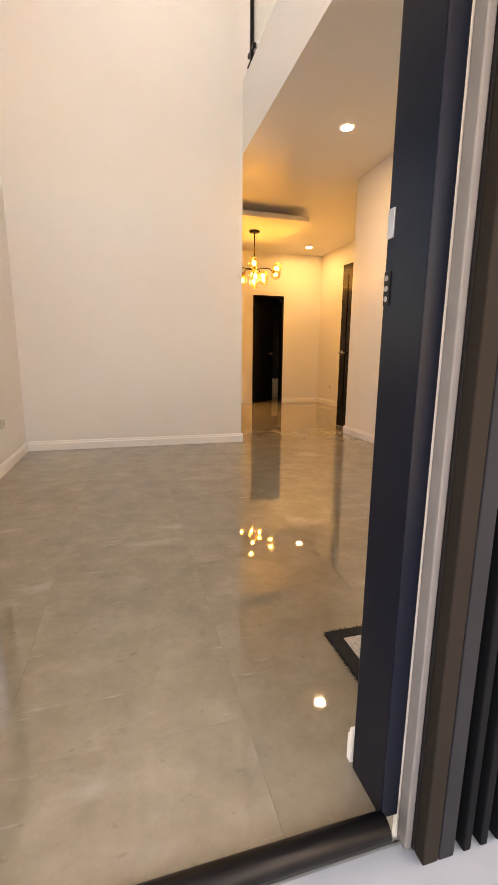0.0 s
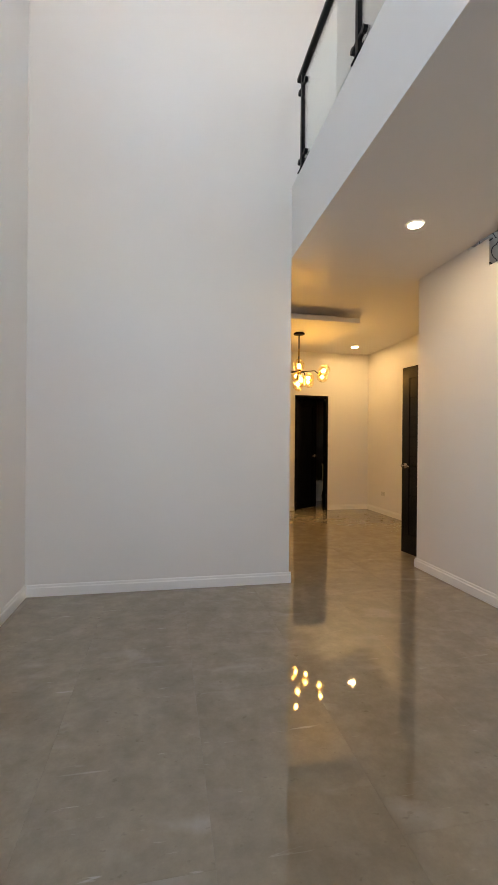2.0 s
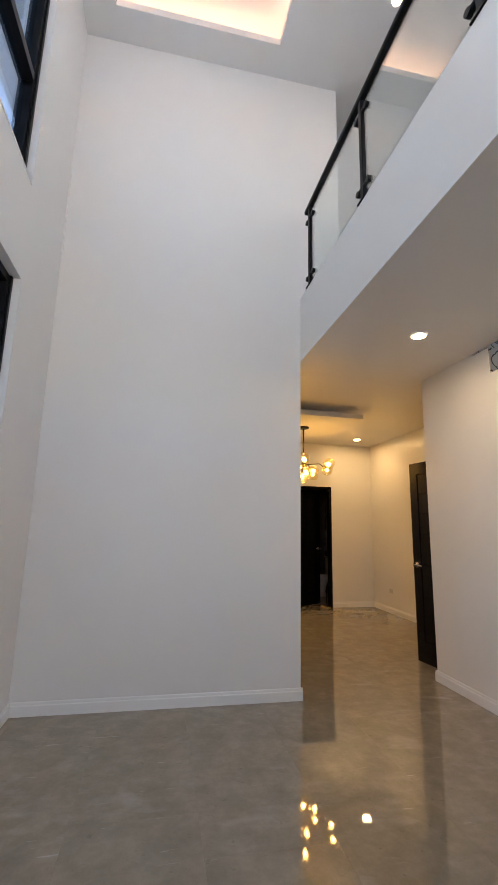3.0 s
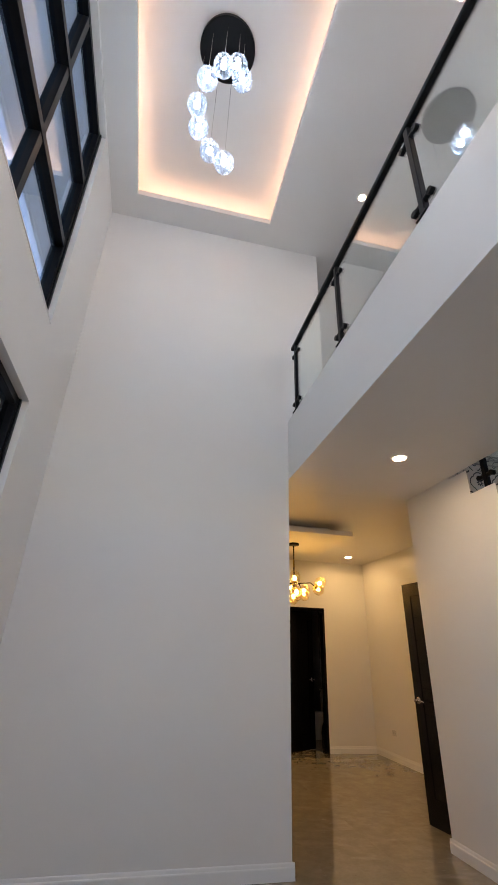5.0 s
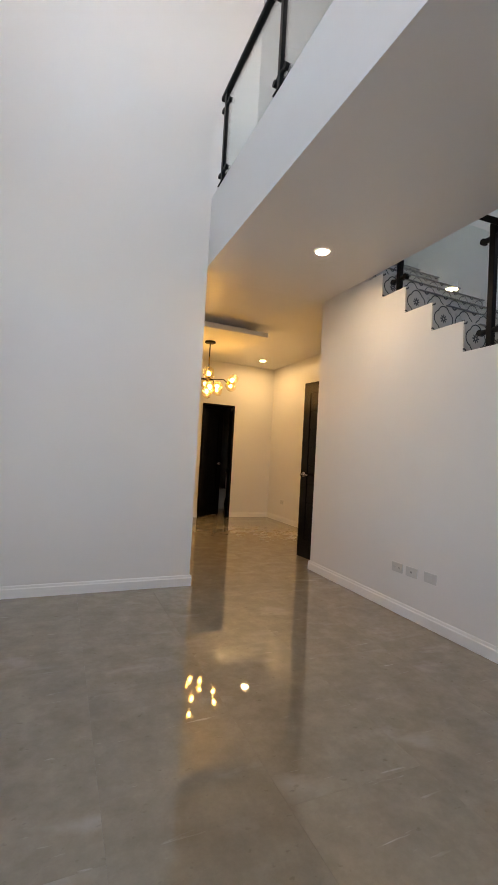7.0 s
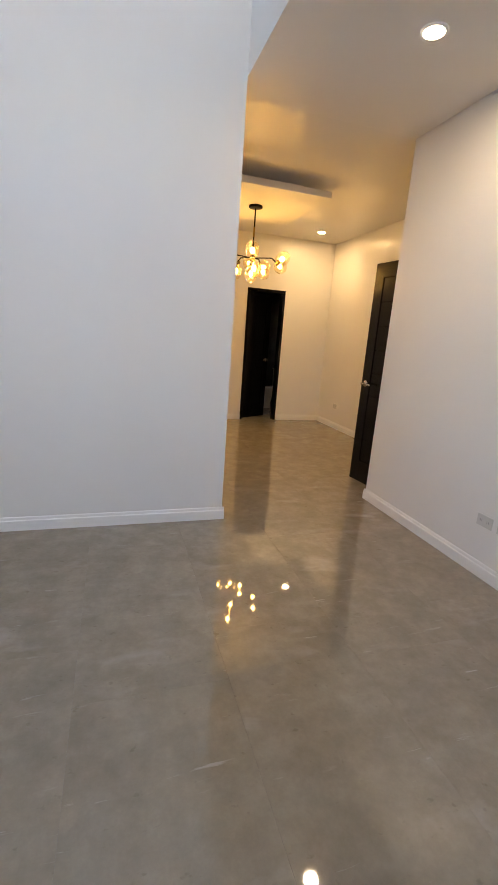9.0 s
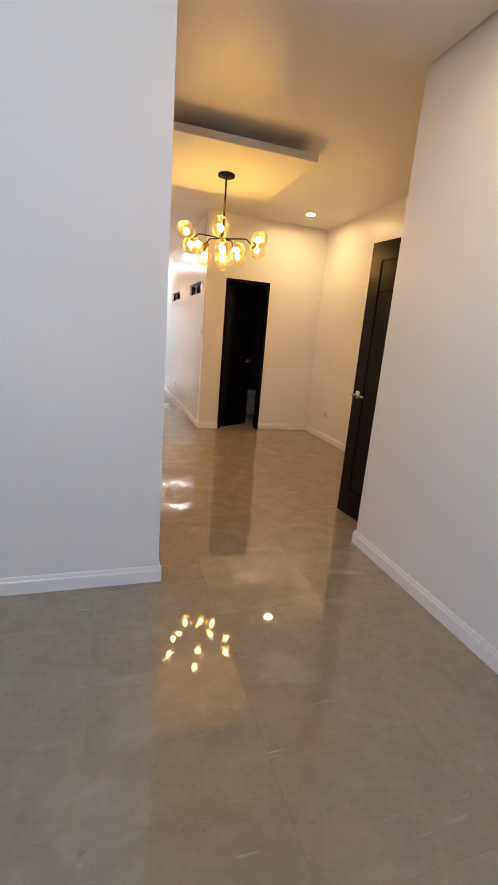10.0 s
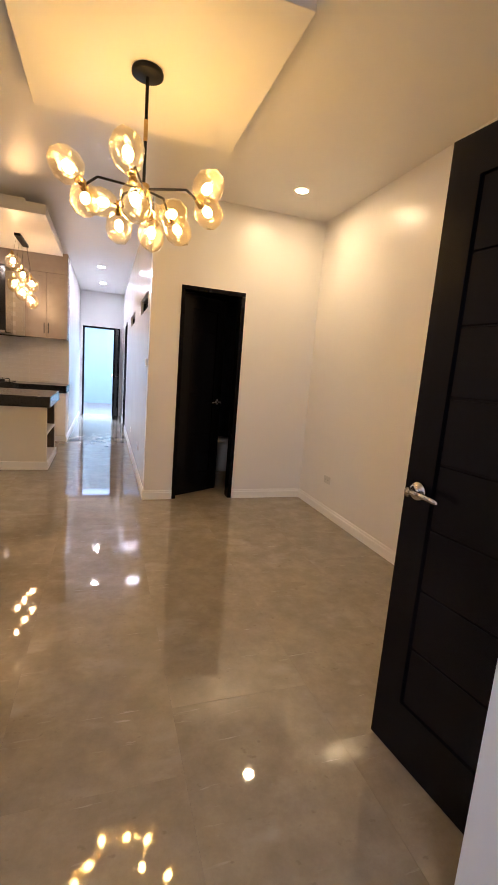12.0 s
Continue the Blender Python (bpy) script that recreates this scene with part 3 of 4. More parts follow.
for k in range(3):
    part("bolt_hole", rodm((1.0585, 0.855, 1.042 + k * 0.018), (1.0605, 0.855, 1.042 + k * 0.018), 0.005, None, 10), SOCKET, entry)
# unseen slab added overhead to keep sky light off the cladding
structure("porch_shade_slab", boxm(-1.6, 4.6, -1.3, 0.749, 2.28, 2.42, 0.01), CEIL, "added unseen slab that shades the entrance step and cladding", "roof")

# fluted cladding beside the entrance
clad = tagged(new("wall_cladding"), "grey and taupe fluted cladding boards beside the entrance", "cladding", "", "structure")
part("backing", boxm(1.1225, 2.60, 0.715, 0.749, -0.055, 2.27), CLAD_D, clad)
part("corner_bead", boxm(1.1045, 1.120, 0.718, 0.7475, -0.055, 2.27, 0.003), BEAD, clad, "grey plaster corner bead")
x = 1.1235
for k in range(34):
    w = 0.036 if k < 2 else 0.018
    part("slat", boxm(x, x + w, 0.686, 0.7145, -0.058, 2.27, 0.003), (CLAD_A, CLAD_B, CLAD_C)[min(k, 2)], clad)
    x += w + (0.002 if k < 1 else 0.024)


# ---- stairs ----
stair = tagged(new("staircase"), "straight stair with printed flower tile risers and white edges", "staircase", "", "structure")
for n in range(2, 17):
    ya = STEP_Y - GO * (13 - n)
    z = RISE * n if n < 16 else LOFT
    y0, y1 = max(0.882, ya), ya + GO + (0.03 if n < 16 else 0.2)
    if y1 <= y0 or z - RISE < 0.2:
        continue
    x0 = XS + 0.002 if n < 14 else XS + 0.13
    part("tread", boxm(x0, XR, y0 + 0.004, y1, z - 0.032, z - 0.002 if n < 13 else z, 0.003), STONE, stair)
    part("nosing", boxm(XS + 0.13, XR, y0 - 0.034, y0 - 0.0125, z - 0.009, z - 0.002, 0.002), SOCKET, stair, "thin grey step nosing")
    part("skirting", boxm(XR - 0.014, XR - 0.0005, y0 + 0.006, y1 - 0.032, z + 0.0005, z + 0.085, 0.003), TRIM, stair, "white skirting along the step")
    riser = part("riser", boxm(0, XR - x0, -0.012, -0.0005, 0.0005, RISE - 0.002), FLOWER, stair, "printed grey flower tile riser")
    riser.location = (x0, y0, z - RISE)
part("soffit", prism([(1.2, 0.0), (1.2, RISE * 3 - 0.1), (4.6, 3.05), (4.6, 2.75), (1.75, 0.0)], XS + 0.125, XR), WALL, stair)


def rail_post(parent, x, y, z0, z1, clip=1):
    p = part("post", boxm(x - 0.02, x + 0.02, y - 0.021, y + 0.021, z0, z1, 0.004), IRON, parent)
    for z in (z0 + 0.12, z1 - 0.10):
        bm = bmesh.new()
        rod(bm, (x, y - 0.075, z), (x, y + 0.075, z), 0.019, None, 12)
        for s in (-1, 1):
            rod(bm, (x - 0.018, y + s * 0.075, z), (x + 0.018, y + s * 0.075, z), 0.022, None, 12)
        part("glass_clamp", bm, IRON, p)
    part("base_flange", boxm(x - 0.035, x + 0.035, y - 0.05, y + 0.05, z0 + 0.0005, z0 + 0.012, 0.003), IRON, p)
    return p


loft_rail = thing("loft_railing", "black steel railing with clear glass panels along the loft edge", "railing")
posts = (4.50, 3.425, 2.31, 1.19)
for y in posts:
    rail_post(loft_rail, 1.825, y, LOFT, 4.36)
part("handrail", boxm(1.795, 1.855, 0.89, 4.60, 4.36, 4.405, 0.012), IRON, loft_rail, "black rounded handrail")
for a, b in zip(posts[1:], posts):
    part("glass_panel", boxm(1.820, 1.830, a + 0.045, b - 0.045, LOFT + 0.06, 4.33), RAILGLASS, loft_rail, "clear glass panel")

stair_rail = thing("stair_railing", "black steel stair railing with clear glass panels", "railing")
sp = ((3.86, 12), (2.97, 9), (2.09, 6), (1.21, 3))
for y, n in sp:
    rail_post(stair_rail, XS + 0.055, y, RISE * n, RISE * n + 0.86)
SL = RISE / GO


def slope(y, up):
    return RISE * 12 + (y - 3.86) * SL + up


bm = prism([(1.0, slope(1.0, 0.86)), (4.15, slope(4.15, 0.86)), (4.15, slope(4.15, 0.91)), (1.0, slope(1.0, 0.91))], XS + 0.025, XS + 0.085)
part("handrail", bm, IRON, stair_rail, "black sloping handrail")
for (a, _), (b, _) in zip(sp[1:], sp):
    y0, y1 = a + 0.045, b - 0.045
    part("glass_panel", prism([(y0, slope(y0, 0.19)), (y1, slope(y1, 0.19)), (y1, slope(y1, 0.80)), (y0, slope(y0, 0.80))], XS + 0.050, XS + 0.060),
         RAILGLASS, stair_rail, "clear glass panel")


# ---- lamps ----
def downlight(x, y, z, glow_mat, label, r=0.052):
    d = thing("downlight", label, "ceiling light", "downlights", (x, y, z))
    part("trim_ring", lathe([(r + 0.016, 0.0), (r + 0.014, -0.006), (r, -0.008), (r, 0.0)], 28), TRIM, d, "white rim")
    part("diffuser", lathe([(r - 0.001, -0.0005), (r - 0.001, -0.005)], 28), glow_mat, d, "glowing diffuser")
    return d


downlight(2.537, 3.96, H1, SPOT, "round lit downlight in the soffit under the loft")
downlight(3.944, 8.05, H2, SPOT_WARM, "round lit downlight in the dining ceiling")
downlight(2.27, 12.6, H2, SPOT_COOL, "round lit downlight in the hallway ceiling")
downlight(2.285, 14.25, H2, SPOT_COOL, "round lit downlight in the hallway ceiling")
downlight(0.45, 11.25, H2, SPOT_KITCHEN, "round lit downlight in the kitchen ceiling")
downlight(0.45, 9.30, H2, SPOT_KITCHEN, "round lit downlight in the kitchen ceiling")
downlight(2.42, 3.83, TOP, SPOT_HIGH, "round lit downlight in the upper ceiling", 0.038)
downlight(2.42, 2.09, TOP, SPOT_HIGH, "round lit downlight in the upper ceiling", 0.038)

led = thing("cove_light", "warm led strip hidden behind the ceiling cove lip", "strip light")
for q in ((CX0 - 0.11, CX0 - 0.09, CY0, CY1), (CX1 + 0.09, CX1 + 0.11, CY0, CY1), (CX0, CX1, CY0 - 0.11, CY0 - 0.09), (CX0, CX1, CY1 + 0.09, CY1 + 0.11)):
    part("led_strip", boxm(*q, TOP + 0.051, TOP + 0.062), STRIP, led)

# dropped ceiling panels
for nm, q, lab in (("dining_ceiling_panel", (1.94, 3.14, 6.17, 7.43, 2.795, 2.855), "white floating ceiling panel above the dining chandelier"),
                   ("kitchen_ceiling_panel", (0.96, 1.77, 9.42, 11.28, 2.745, 2.845), "white floating ceiling panel above the kitchen island")):
    t = thing(nm, lab, "ceiling panel")
    part("panel", boxm(*q, 0.004), CEIL, t)
    part("spacer", boxm(q[0] + 0.22, q[1] - 0.22, q[2] + 0.22, q[3] - 0.22, q[5] + 0.0005, H2 - 0.0005), CEIL, t)


def globe(parent, c, axis, r, long, seed, glass_mat, bulb_mat, fit=True):
    """An egg of faceted glass round a bulb, on a brass socket; axis points from the socket outward."""
    m = Vector(axis).to_track_quat("Z", "Y").to_matrix().to_4x4()
    g = part("glass_globe", ballm(c, r, r, long, 2, 0.07, seed, m), glass_mat, parent, "amber faceted glass globe")
    a = Vector(axis).normalized()
    base = Vector(c) - a * long
    if fit:
        part("socket", rodm(base - a * 0.025, base + a * 0.018, 0.013, 0.022, 12), BRASS, g, "brass lamp socket")
    part("bulb", ballm(Vector(c) - a * long * 0.12, 0.025, 0.025, 0.034, 2, 0, 0, m), bulb_mat, g, "glowing bulb", True)
    return g


def chandelier():
    """Branching lamp: six bent arms, each with two globes at its tip."""
    cx, cy, hz = 2.54, 6.83, 2.25
    t = thing("chandelier", "branching black and brass chandelier with twelve amber faceted glass globes", "chandelier", "", (cx, cy, 2.795))
    d = hz - 2.795
    part("canopy", lathe([(0.075, -0.0005), (0.078, -0.008), (0.078, -0.022), (0.07, -0.026), (0.012, -0.03)], 28), IRON, t, "black round canopy", True)
    part("stem", rodm((0, 0, -0.028), (0, 0, d + 0.02), 0.0085), IRON, t, "black stem")
    part("stem_joint", rodm((0, 0, d / 2 - 0.05), (0, 0, d / 2 + 0.05), 0.0105), BRASS, t, "brass joint")
    part("hub", lathe([(0.012, d + 0.03), (0.03, d + 0.02), (0.034, d - 0.015), (0.02, d - 0.035), (0.006, d - 0.045)], 16), BRASS, t, "brass hub", True)
    arms = (((-0.07, -0.26, -0.59), (-0.097, -0.313, -0.515), (-0.05, -0.25, -0.70)),
            ((-0.29, 0.0, -0.585), (-0.363, -0.085, -0.54), (-0.285, 0.085, -0.625)),
            ((-0.12, 0.20, -0.58), (-0.21, 0.20, -0.585), (-0.11, 0.29, -0.675)),
            ((0.06, 0.25, -0.585), (0.07, 0.36, -0.55), (0.07, 0.25, -0.695)),
            ((0.15, 0.15, -0.60), (0.165, 0.06, -0.62), (0.22, 0.23, -0.655)),
            ((0.27, -0.09, -0.585), (0.30, -0.19, -0.545), (0.345, -0.01, -0.605)))
    for k, (tip, *ends) in enumerate(arms):
        tip = Vector(tip)
        elbow = Vector((tip.x * 0.78, tip.y * 0.78, d + 0.012))
        bm = bmesh.new()
        rod(bm, (tip.x * 0.07, tip.y * 0.07, d), elbow, 0.0065, None, 8)
        rod(bm, elbow, tip, 0.0065, None, 8)
        for c in ends:
            rod(bm, tip, tip.lerp(Vector(c), 0.3), 0.006, None, 8)
        arm = part("arm", bm, IRON, t, "black bent arm")
        for n, c in enumerate(ends):
            globe(arm, c, Vector(c) - tip, 0.078, 0.096, 3 + 2 * k + n, AMBER, WARM)



chandelier()


def island_pendant():
    t = thing("island_pendant", "cluster pendant of glass globes hanging over the island", "pendant lamp", "", (1.36, 10.62, 2.745))
    part("canopy", boxm(-0.035, 0.035, -0.29, 0.29, -0.03, -0.0005, 0.004), IRON, t, "dark bar canopy")
    for k, (x, y, z) in enumerate(((-0.06, -0.2, 2.43), (0.03, -0.1, 2.30), (0.11, 0.0, 2.22), (-0.09, 0.06, 2.21), (-0.01, 0.12, 2.12), (0.08, 0.2, 2.04))):
        c = Vector((x, y, z - 2.745))
        part("cord", rodm((x * 0.4, y, -0.03), (x, y, c.z + 0.11), 0.0014, None, 6), IRON, t)
        globe(t, c, (0.1, 0.05, -1), 0.09, 0.10, 40 + k, AMBER, WARM_SMALL)


island_pendant()


def ribbed(c, r, h, ribs=14):
    """An egg-shaped drop with upright ribs."""
    bm = bmesh.new()
    rings = []
    for i in range(1, 10):
        lat = math.pi * i / 10
        rings.append([bm.verts.new((c[0] + r * math.sin(lat) * (1 - 0.05 * (k % 2)) * math.cos(math.pi * k / ribs),
                                    c[1] + r * math.sin(lat) * (1 - 0.05 * (k % 2)) * math.sin(math.pi * k / ribs), c[2] + h * math.cos(lat))) for k in range(2 * ribs)])
    for a, b in zip(rings, rings[1:]):
        for k in range(2 * ribs):
            bm.faces.new((a[k], a[(k + 1) % (2 * ribs)], b[(k + 1) % (2 * ribs)], b[k]))
    bm.faces.new(rings[0][::-1])
    bm.faces.new(rings[-1])
    return bm


def stripe_strips(c, r, h, count=16):
    """Narrow upright strips added round a drop to imitate stripes of refracted light."""
    bm = bmesh.new()
    for n in range(count):
        a0 = 2 * math.pi * n / count
        rows = []
        for i in range(1, 10):
            lat = math.pi * i / 10
            rows.append([bm.verts.new((c[0] + r * math.sin(lat) * math.cos(a0 + d), c[1] + r * math.sin(lat) * math.sin(a0 + d), c[2] + h * math.cos(lat))) for d in (-0.085, 0.085)])
        for a, b in zip(rows, rows[1:]):
            bm.faces.new((a[0], a[1], b[1], b[0]))
    return bm


def crystal_pendant():
    """A round black canopy with a descending spiral of cut crystal drops on thin wires."""
    cx, cy, top = 0.69, 2.96, TOP + 0.24
    t = thing("crystal_pendant", "spiral pendant of cut crystal drops under a black disc", "pendant lamp", "", (cx, cy, top))
    part("canopy", lathe([(0.245, -0.0005), (0.25, -0.01), (0.25, -0.05), (0.24, -0.055)], 40), IRON, t, "black round canopy")
    for ang, z in ((262, 5.55), (295, 5.65), (312, 5.53), (225, 5.42), (170, 5.38), (145, 5.21), (105, 5.08), (68, 4.96)):
        x, y = 0.2 * math.cos(radians(ang)), 0.2 * math.sin(radians(ang))
        c = (x, y, z - top)
        part("wire", rodm((x, y, -0.05), (x, y, c[2] + 0.1), 0.0018, None, 6), NICKEL, t)
        d = part("crystal_drop", ribbed(c, 0.082, 0.098), CRYSTAL, t, "ribbed cut crystal drop")
        part("light_stripes", stripe_strips(c, 0.0835, 0.0995), FROST, d, "pale strips that imitate refracted light stripes")
        part("bulb", ballm((x, y, c[2] + 0.005), 0.024, 0.024, 0.038, 2), COOL, d, "cool white bulb", True)
        part("cap", rodm((x, y, c[2] + 0.085), (x, y, c[2] + 0.115), 0.022, 0.012, 12), NICKEL, d)


crystal_pendant()


# ---- small wall fittings ----
def wall_plate(name, label, category, at, turn, kind):
    """A plate in the local xz plane that faces -y."""
    t = thing(name, label, category, "wall plates", at, turn)
    part("plate", boxm(-0.058, 0.058, -0.009, -0.0005, -0.037, 0.037, 0.003), PLASTIC, t, "white plate")
    if kind == "outlet":
        for s in (-0.026, 0.026):
            for dx in (-0.006, 0.006):
                part("slot", boxm(s + dx - 0.0015, s + dx + 0.0015, -0.0096, -0.0085, -0.008, 0.008), SOCKET, t)
    elif kind == "jack":
        part("slot", boxm(-0.008, 0.008, -0.0096, -0.0085, -0.007, 0.007), SOCKET, t)
    else:
        part("rocker", boxm(-0.02, 0.02, -0.012, -0.0085, -0.026, 0.026, 0.002), PLASTIC, t)


wall_plate("wall_outlet", "white double socket low on the stair wall", "outlet", (XS, 3.674, 0.36), -90, "outlet")
wall_plate("wall_outlet", "white data socket low on the stair wall", "outlet", (XS, 3.52, 0.36), -90, "jack")
wall_plate("wall_outlet", "white blank plate low on the stair wall", "outlet", (XS, 3.335, 0.365), -90, "blank")
wall_plate("wall_outlet", "white socket low on the tall wall", "outlet", (XL, 3.956, 0.39), 90, "outlet")
wall_plate("wall_outlet", "white socket low on the dining wall", "outlet", (XR, 8.04, 0.36), -90, "outlet")
wall_plate("wall_outlet", "white socket low on the hallway wall", "outlet", (2.77, 9.66, 0.36), -90, "outlet")
wall_plate("wall_outlet", "white socket low on the hallway wall", "outlet", (2.77, 11.2, 0.33), -90, "outlet")
wall_plate("light_switch", "white light switch beside the hallway corner", "switch", (2.77, 8.92, 1.37), -90, "switch")

for y0, y1, z0, z1 in ((9.0, 9.97, 1.925, 2.095), (11.05, 12.2, 1.94, 2.10)):
    v = thing("transom_vent", "small high window with dark louvres in the hallway wall", "vent", "hallway vents")
    for q in ((y0, y1, z0, z0 + 0.02), (y0, y1, z1 - 0.02, z1), (y0, y0 + 0.02, z0 + 0.02, z1 - 0.02), (y1 - 0.02, y1, z0 + 0.02, z1 - 0.02), ((y0 + y1) / 2 - 0.012, (y0 + y1) / 2 + 0.012, z0 + 0.02, z1 - 0.02)):
        part("vent_frame", boxm(2.80, 2.86, *q), ALU, v)
    part("pane", boxm(2.825, 2.831, y0 + 0.02, y1 - 0.02, z0 + 0.02, z1 - 0.02), GLASS, v)


# ---- rug ----
def rug():
    t = thing("door_mat", "shaggy black and pale grey patterned mat on the floor", "rug", "", (1.515, 1.115, 0.0))
    w, d = 0.30, 0.22
    rnd = random.Random(4)
    for k, (s, m) in enumerate(((0.0, RUGB), (0.046, RUGW), (0.098, RUGB), (0.128, RUGW), (0.17, RUGB))):
        bm = boxm(-w + s, w - s, -d + s, d - s, 0.0005, 0.010 + k * 0.0012, 0.003)
        part("pile_band", bm, m, t)
    bm = bmesh.new()
    for _ in range(1500):
        edge = rnd.random()
        if rnd.random() < 0.5:
            p = Vector(((edge * 2 - 1) * w, rnd.choice((-d, d)), 0.006))
        else:
            p = Vector((rnd.choice((-w, w)), (edge * 2 - 1) * d, 0.006))
        e = p + Vector((rnd.uniform(-0.008, 0.008) + 0.006 * (p.x / w), rnd.uniform(-0.008, 0.008) + 0.006 * (p.y / d), rnd.uniform(-0.004, 0.006)))
        s = Vector((0.0012, 0.0012, 0))
        bm.faces.new([bm.verts.new(q) for q in (p - s, p + s, e)])
    part("fringe", bm, RUGB, t)


rug()


# ---- kitchen ----
def island():
    t = thing("kitchen_island", "white kitchen island with thick black granite top and side shelves", "kitchen island")
    x0, x1, y0, y1 = 1.01, 1.73, 9.90, 10.85
    n = x1 - 0.28
    bm = bmesh.new()
    box(bm, x0, n, y0, y1, 0.0, 0.755)
    box(bm, n, x1, y0, y0 + 0.05, 0.0, 0.755)
    box(bm, n, x1, y1 - 0.05, y1, 0.0, 0.755)
    box(bm, n, x1, y0 + 0.05, y1 - 0.05, 0.0, 0.10)
    part("body", bm, CREAM, t)
    part("shelf", boxm(n + 0.01, x1, y0 + 0.056, y1 - 0.056, 0.415, 0.437, 0.002), CREAM, t)
    # back and sides of the niche are lined in dark brown
    part("shelf_back", boxm(n + 0.0005, n + 0.006, y0 + 0.052, y1 - 0.052, 0.101, 0.754), NICHE_LINING, t, "dark brown niche lining")
    for ya, yb in ((y0 + 0.0505, y0 + 0.055), (y1 - 0.055, y1 - 0.0505)):
        part("niche_side", boxm(n + 0.007, x1 - 0.012, ya, yb, 0.101, 0.754), NICHE_LINING, t)
    part("worktop", boxm(x0 - 0.04, x1 + 0.045, y0 - 0.05, y1 + 0.05, 0.756, 0.885, 0.006), GRANITE, t, "thick polished black granite top")
    part("plinth", boxm(x0 - 0.016, x1 + 0.016, y0 - 0.016, y1 + 0.016, 0.001, 0.098, 0.004), TRIM, t)


island()


def base_cabinet(x0, x1):
    t = thing("base_cabinet", "cream kitchen base cabinet under the black worktop", "cabinet", "base cabinets")
    part("body", boxm(x0 + 0.001, x1 - 0.001, 11.80, 12.348, 0.09, 0.785), CREAM, t)
    d = part("door", boxm(x0 + 0.006, x1 - 0.006, 11.78, 11.7995, 0.10, 0.775, 0.003), CREAM, t)
    part("handle", boxm((x0 + x1) / 2 - 0.06, (x0 + x1) / 2 + 0.06, 11.755, 11.765, 0.72, 0.732, 0.002), IRON, d)
    part("plinth", boxm(x0 + 0.001, x1 - 0.001, 11.83, 12.34, 0.001, 0.0895), TRIM, t)


for k in range(4):
    base_cabinet(-0.385 + k * 0.543, -0.385 + (k + 1) * 0.543)
t = thing("worktop", "polished black granite kitchen worktop", "worktop")
part("slab", boxm(-0.388, 1.80, 11.755, 12.349, 0.787, 0.905, 0.005), GRANITE, t)


def upper_cabinet(x0, x1, doors):
    t = thing("wall_cabinet", "taupe kitchen wall cabinet with bar handles", "cabinet", "wall cabinets")
    part("body", boxm(x0, x1, 12.02, 12.348, 1.63, 2.62), TAUPE, t)
    w = (x1 - x0) / doors
    for k in range(doors):
        a, b = x0 + k * w, x0 + (k + 1) * w
        d = part("door", boxm(a + 0.003, b - 0.003, 12.0, 12.0195, 1.633, 2.617, 0.003), TAUPE, t)
        for q in ((a + 0.003, a + 0.05, 1.633, 2.617), (b - 0.05, b - 0.003, 1.633, 2.617), (a + 0.05, b - 0.05, 1.633, 1.69), (a + 0.05, b - 0.05, 2.56, 2.617)):
            part("door_frame_strip", boxm(q[0], q[1], 11.992, 11.9998, q[2], q[3], 0.002), TAUPE, d)
        hx = b - 0.03 if k % 2 == 0 else a + 0.03
        part("handle", rodm((hx, 11.965, 1.70), (hx, 11.965, 1.86), 0.006, None, 10), IRON, d, "dark bar handle")


upper_cabinet(1.175, 1.786, 2)
upper_cabinet(-0.385, 0.30, 2)
t = thing("cabinet_soffit", "taupe panelled soffit above the wall cabinets", "soffit")
for a, b in ((-0.385, 0.30), (0.302, 0.86), (0.862, 1.26), (1.262, 1.786)):
    part("panel", boxm(a, b, 12.005, 12.348, 2.623, 2.933, 0.003), TAUPE, t)


def hood():
    t = thing("range_hood", "black glass cooker hood with steel sides", "cooker hood")
    part("body", boxm(0.36, 0.95, 11.78, 12.348, 1.66, 2.62, 0.004), STEEL, t)
    part("front_glass", boxm(0.355, 0.955, 11.765, 11.779, 1.65, 2.62, 0.003), GRANITE, t, "black glass front")
    part("lip", boxm(0.36, 0.95, 11.75, 11.765, 1.64, 1.68, 0.003), STEEL, t)
    part("visor", prism([(11.70, 1.600), (12.34, 1.636), (12.34, 1.648), (11.70, 1.612)], 0.34, 1.165), GRANITE, t, "sloping black glass visor")


hood()


def gas_hob():
    t = thing("gas_hob", "black gas hob with iron pan supports", "hob", "", (0.66, 12.0, 0.906))
    part("plate", boxm(-0.35, 0.35, -0.2, 0.2, 0.0, 0.012, 0.004), GRANITE, t)
    for x in (-0.18, 0.18):
        part("burner", lathe([(0.05, 0.012), (0.05, 0.03), (0.03, 0.036)], 18, pose(x, 0, 0)), IRON, t)
        bm = bmesh.new()
        for a in range(4):
            c, s = math.cos(a * math.pi / 2), math.sin(a * math.pi / 2)
            rod(bm, (x + 0.03 * c, 0.03 * s, 0.05), (x + 0.11 * c, 0.11 * s, 0.05), 0.006, None, 6)
            rod(bm, (x + 0.11 * c, 0.11 * s, 0.05), (x + 0.11 * c, 0.11 * s, 0.012), 0.006, None, 6)
        part("pan_support", bm, IRON, t)
        part("knob", lathe([(0.018, 0.012), (0.016, 0.035)], 14, pose(x * 0.4, -0.16, 0)), IRON, t)


gas_hob()


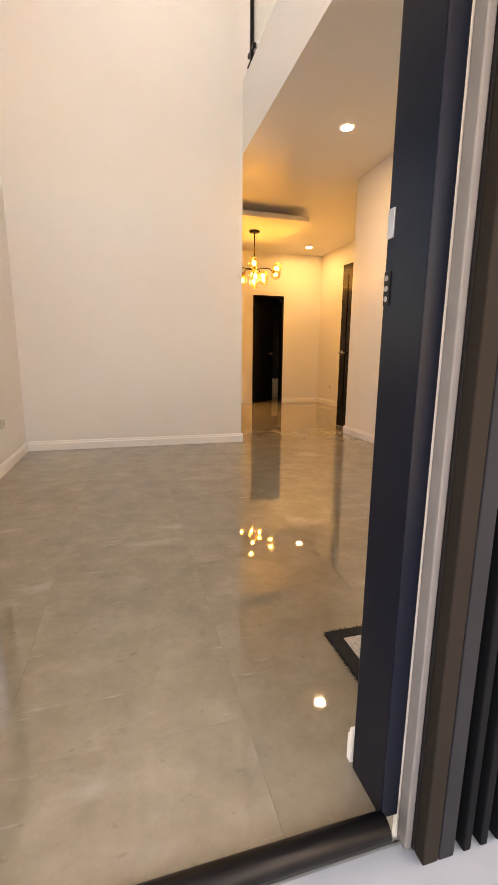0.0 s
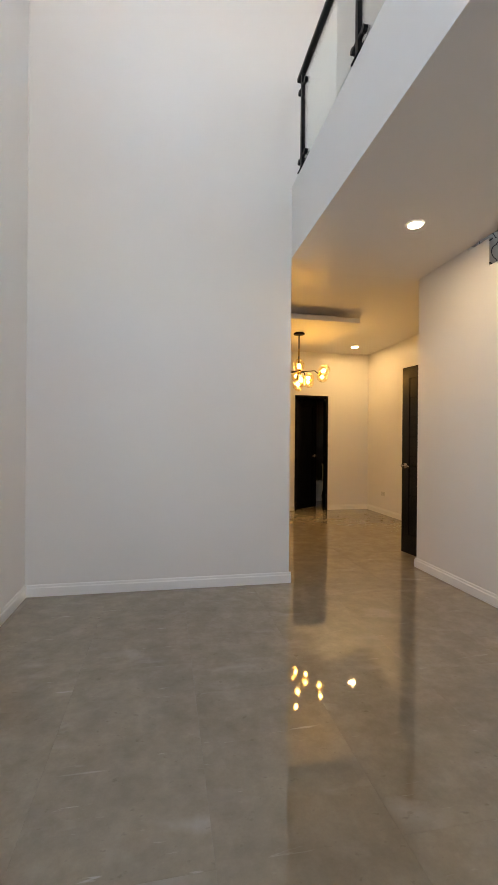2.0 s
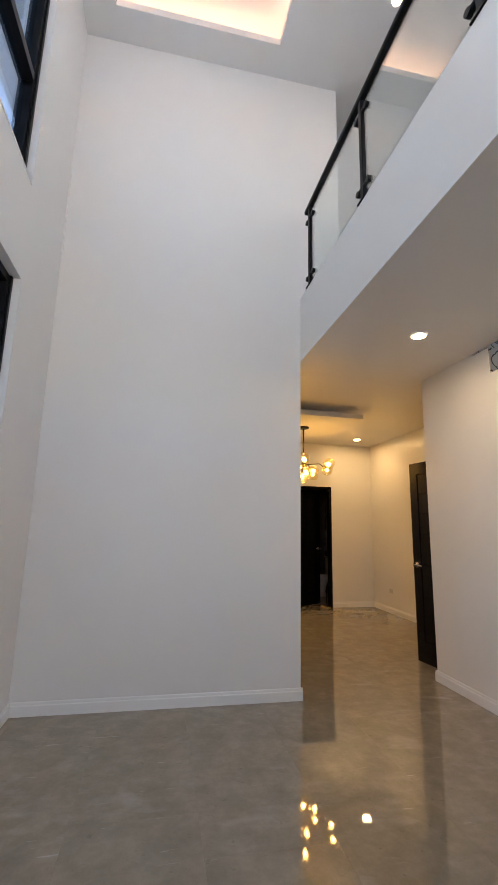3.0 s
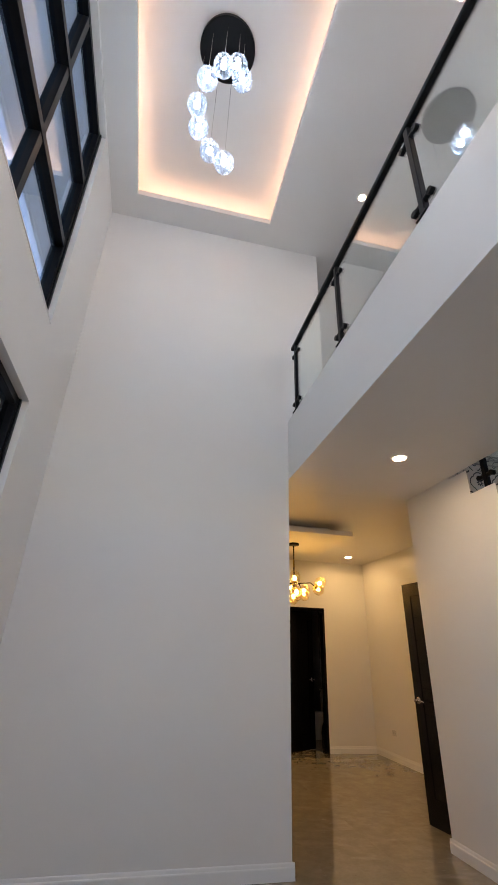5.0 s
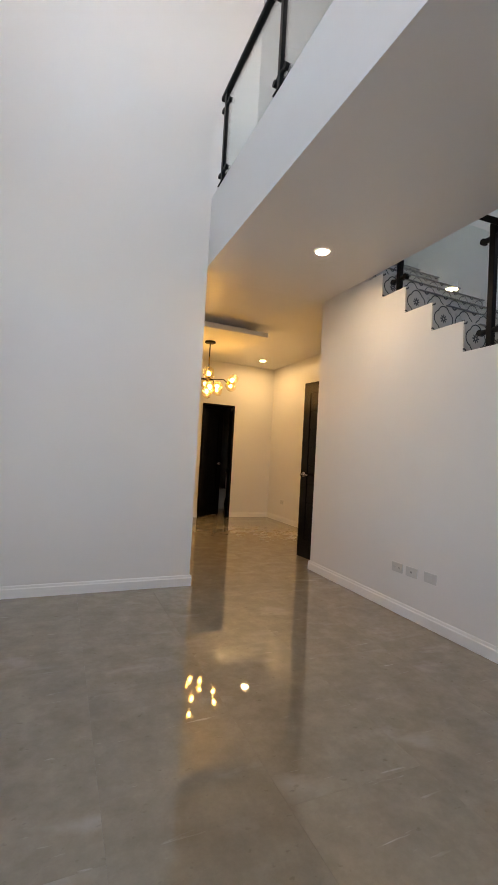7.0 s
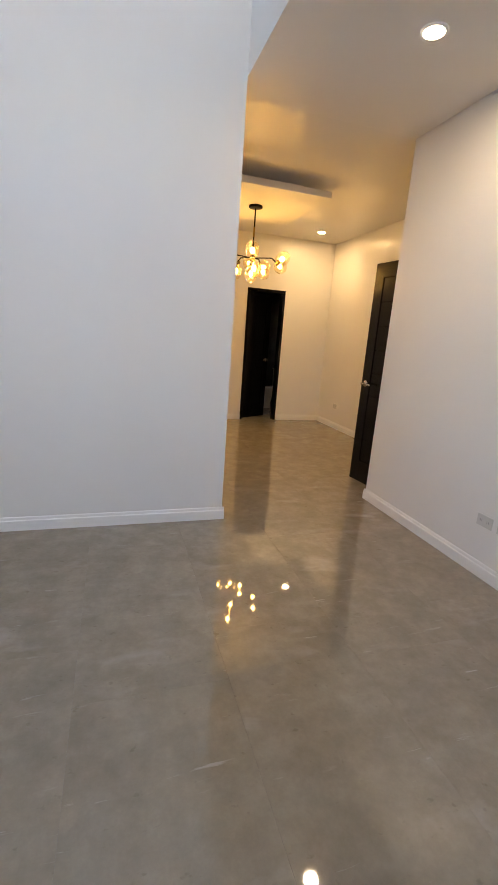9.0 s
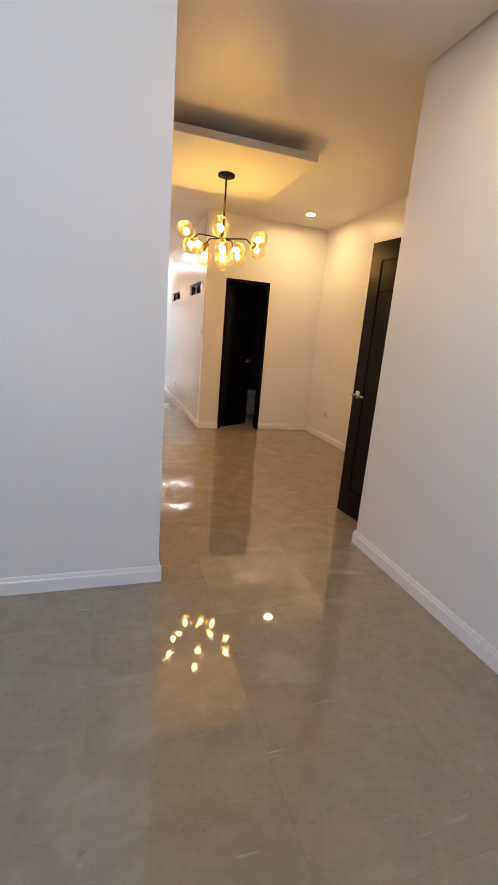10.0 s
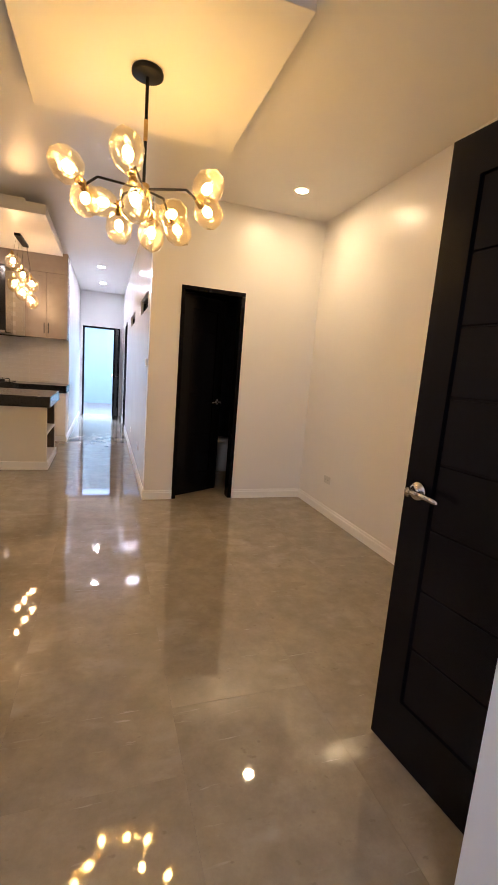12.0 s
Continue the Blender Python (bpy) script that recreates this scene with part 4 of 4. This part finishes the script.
# ---- bathroom ----
def toilet():
    t = thing("toilet", "white ceramic toilet in the dark bathroom", "toilet", "", (3.92, 9.95, 0.0), -90)
    bm = lathe([(0.12, 0.0005), (0.11, 0.10), (0.13, 0.22), (0.18, 0.36), (0.19, 0.40)], 24)
    bmesh.ops.scale(bm, vec=(1, 1.3, 1), verts=bm.verts)
    part("bowl", bm, CERAMIC, t, "", True)
    bm = lathe([(0.19, 0.401), (0.195, 0.41), (0.195, 0.425), (0.18, 0.435)], 24)
    bmesh.ops.scale(bm, vec=(1, 1.3, 1), verts=bm.verts)
    part("lid", bm, CERAMIC, t, "", True)
    part("tank", boxm(-0.19, 0.19, 0.22, 0.40, 0.40, 0.76, 0.02), CERAMIC, t)
    part("tank_lid", boxm(-0.2, 0.2, 0.21, 0.41, 0.7605, 0.79, 0.008), CERAMIC, t)
    part("flush_button", lathe([(0.02, 0.79), (0.018, 0.798)], 14, pose(0, 0.31, 0)), NICKEL, t)


toilet()

# ---- tile pieces, last ----
kb = bpy.data.objects["wall_kitchen_back"]
sub = mesh_of("tile", boxm(-0.098, 0.098, -0.008, -0.0005, -0.0355, 0.0355, 0.002), SUBWAY)
half_sub = mesh_of("tile", boxm(-0.048, 0.048, -0.008, -0.0005, -0.0355, 0.0355, 0.002), SUBWAY)
for row in range(23):
    z = 0.945 + row * 0.0735
    n = 0
    while True:
        x = 1.786 - 0.1 - 0.2 * n + (0.1 if row % 2 else 0.0)
        n += 1
        if x < 0.25:
            break
        if row > 9 and not 0.93 < x < 1.20:
            continue
        short = x + 0.098 > 1.79
        o = new("tile", half_sub if short else sub)
        o.location, o.parent = (x - 0.05 if short else x, 12.35, z), kb

X0, Y0 = 0.26, 3.168
cut = {}
for i in range(-1, 9):
    for j in range(-3, 12):
        x, ya = X0 + 0.6 * (i - 0.5), Y0 + 1.2 * j + (0.3 if i % 2 else 0.0)
        yb = ya + 1.2
        ya, yb = max(ya, 0.762), min(yb, 15.74)
        if yb - ya < 0.02 or not XL - 0.29 < x < XR + 0.29:
            continue
        size = round(yb - ya, 3)
        if size not in cut:
            cut[size] = mesh_of("tile", boxm(-0.2997, 0.2997, -size / 2 + 0.0003, size / 2 - 0.0003, -0.0014, 0.0), TILE)
        o = new("tile", cut[size])
        o.location, o.parent = (x, (ya + yb) / 2, 0.0), floor
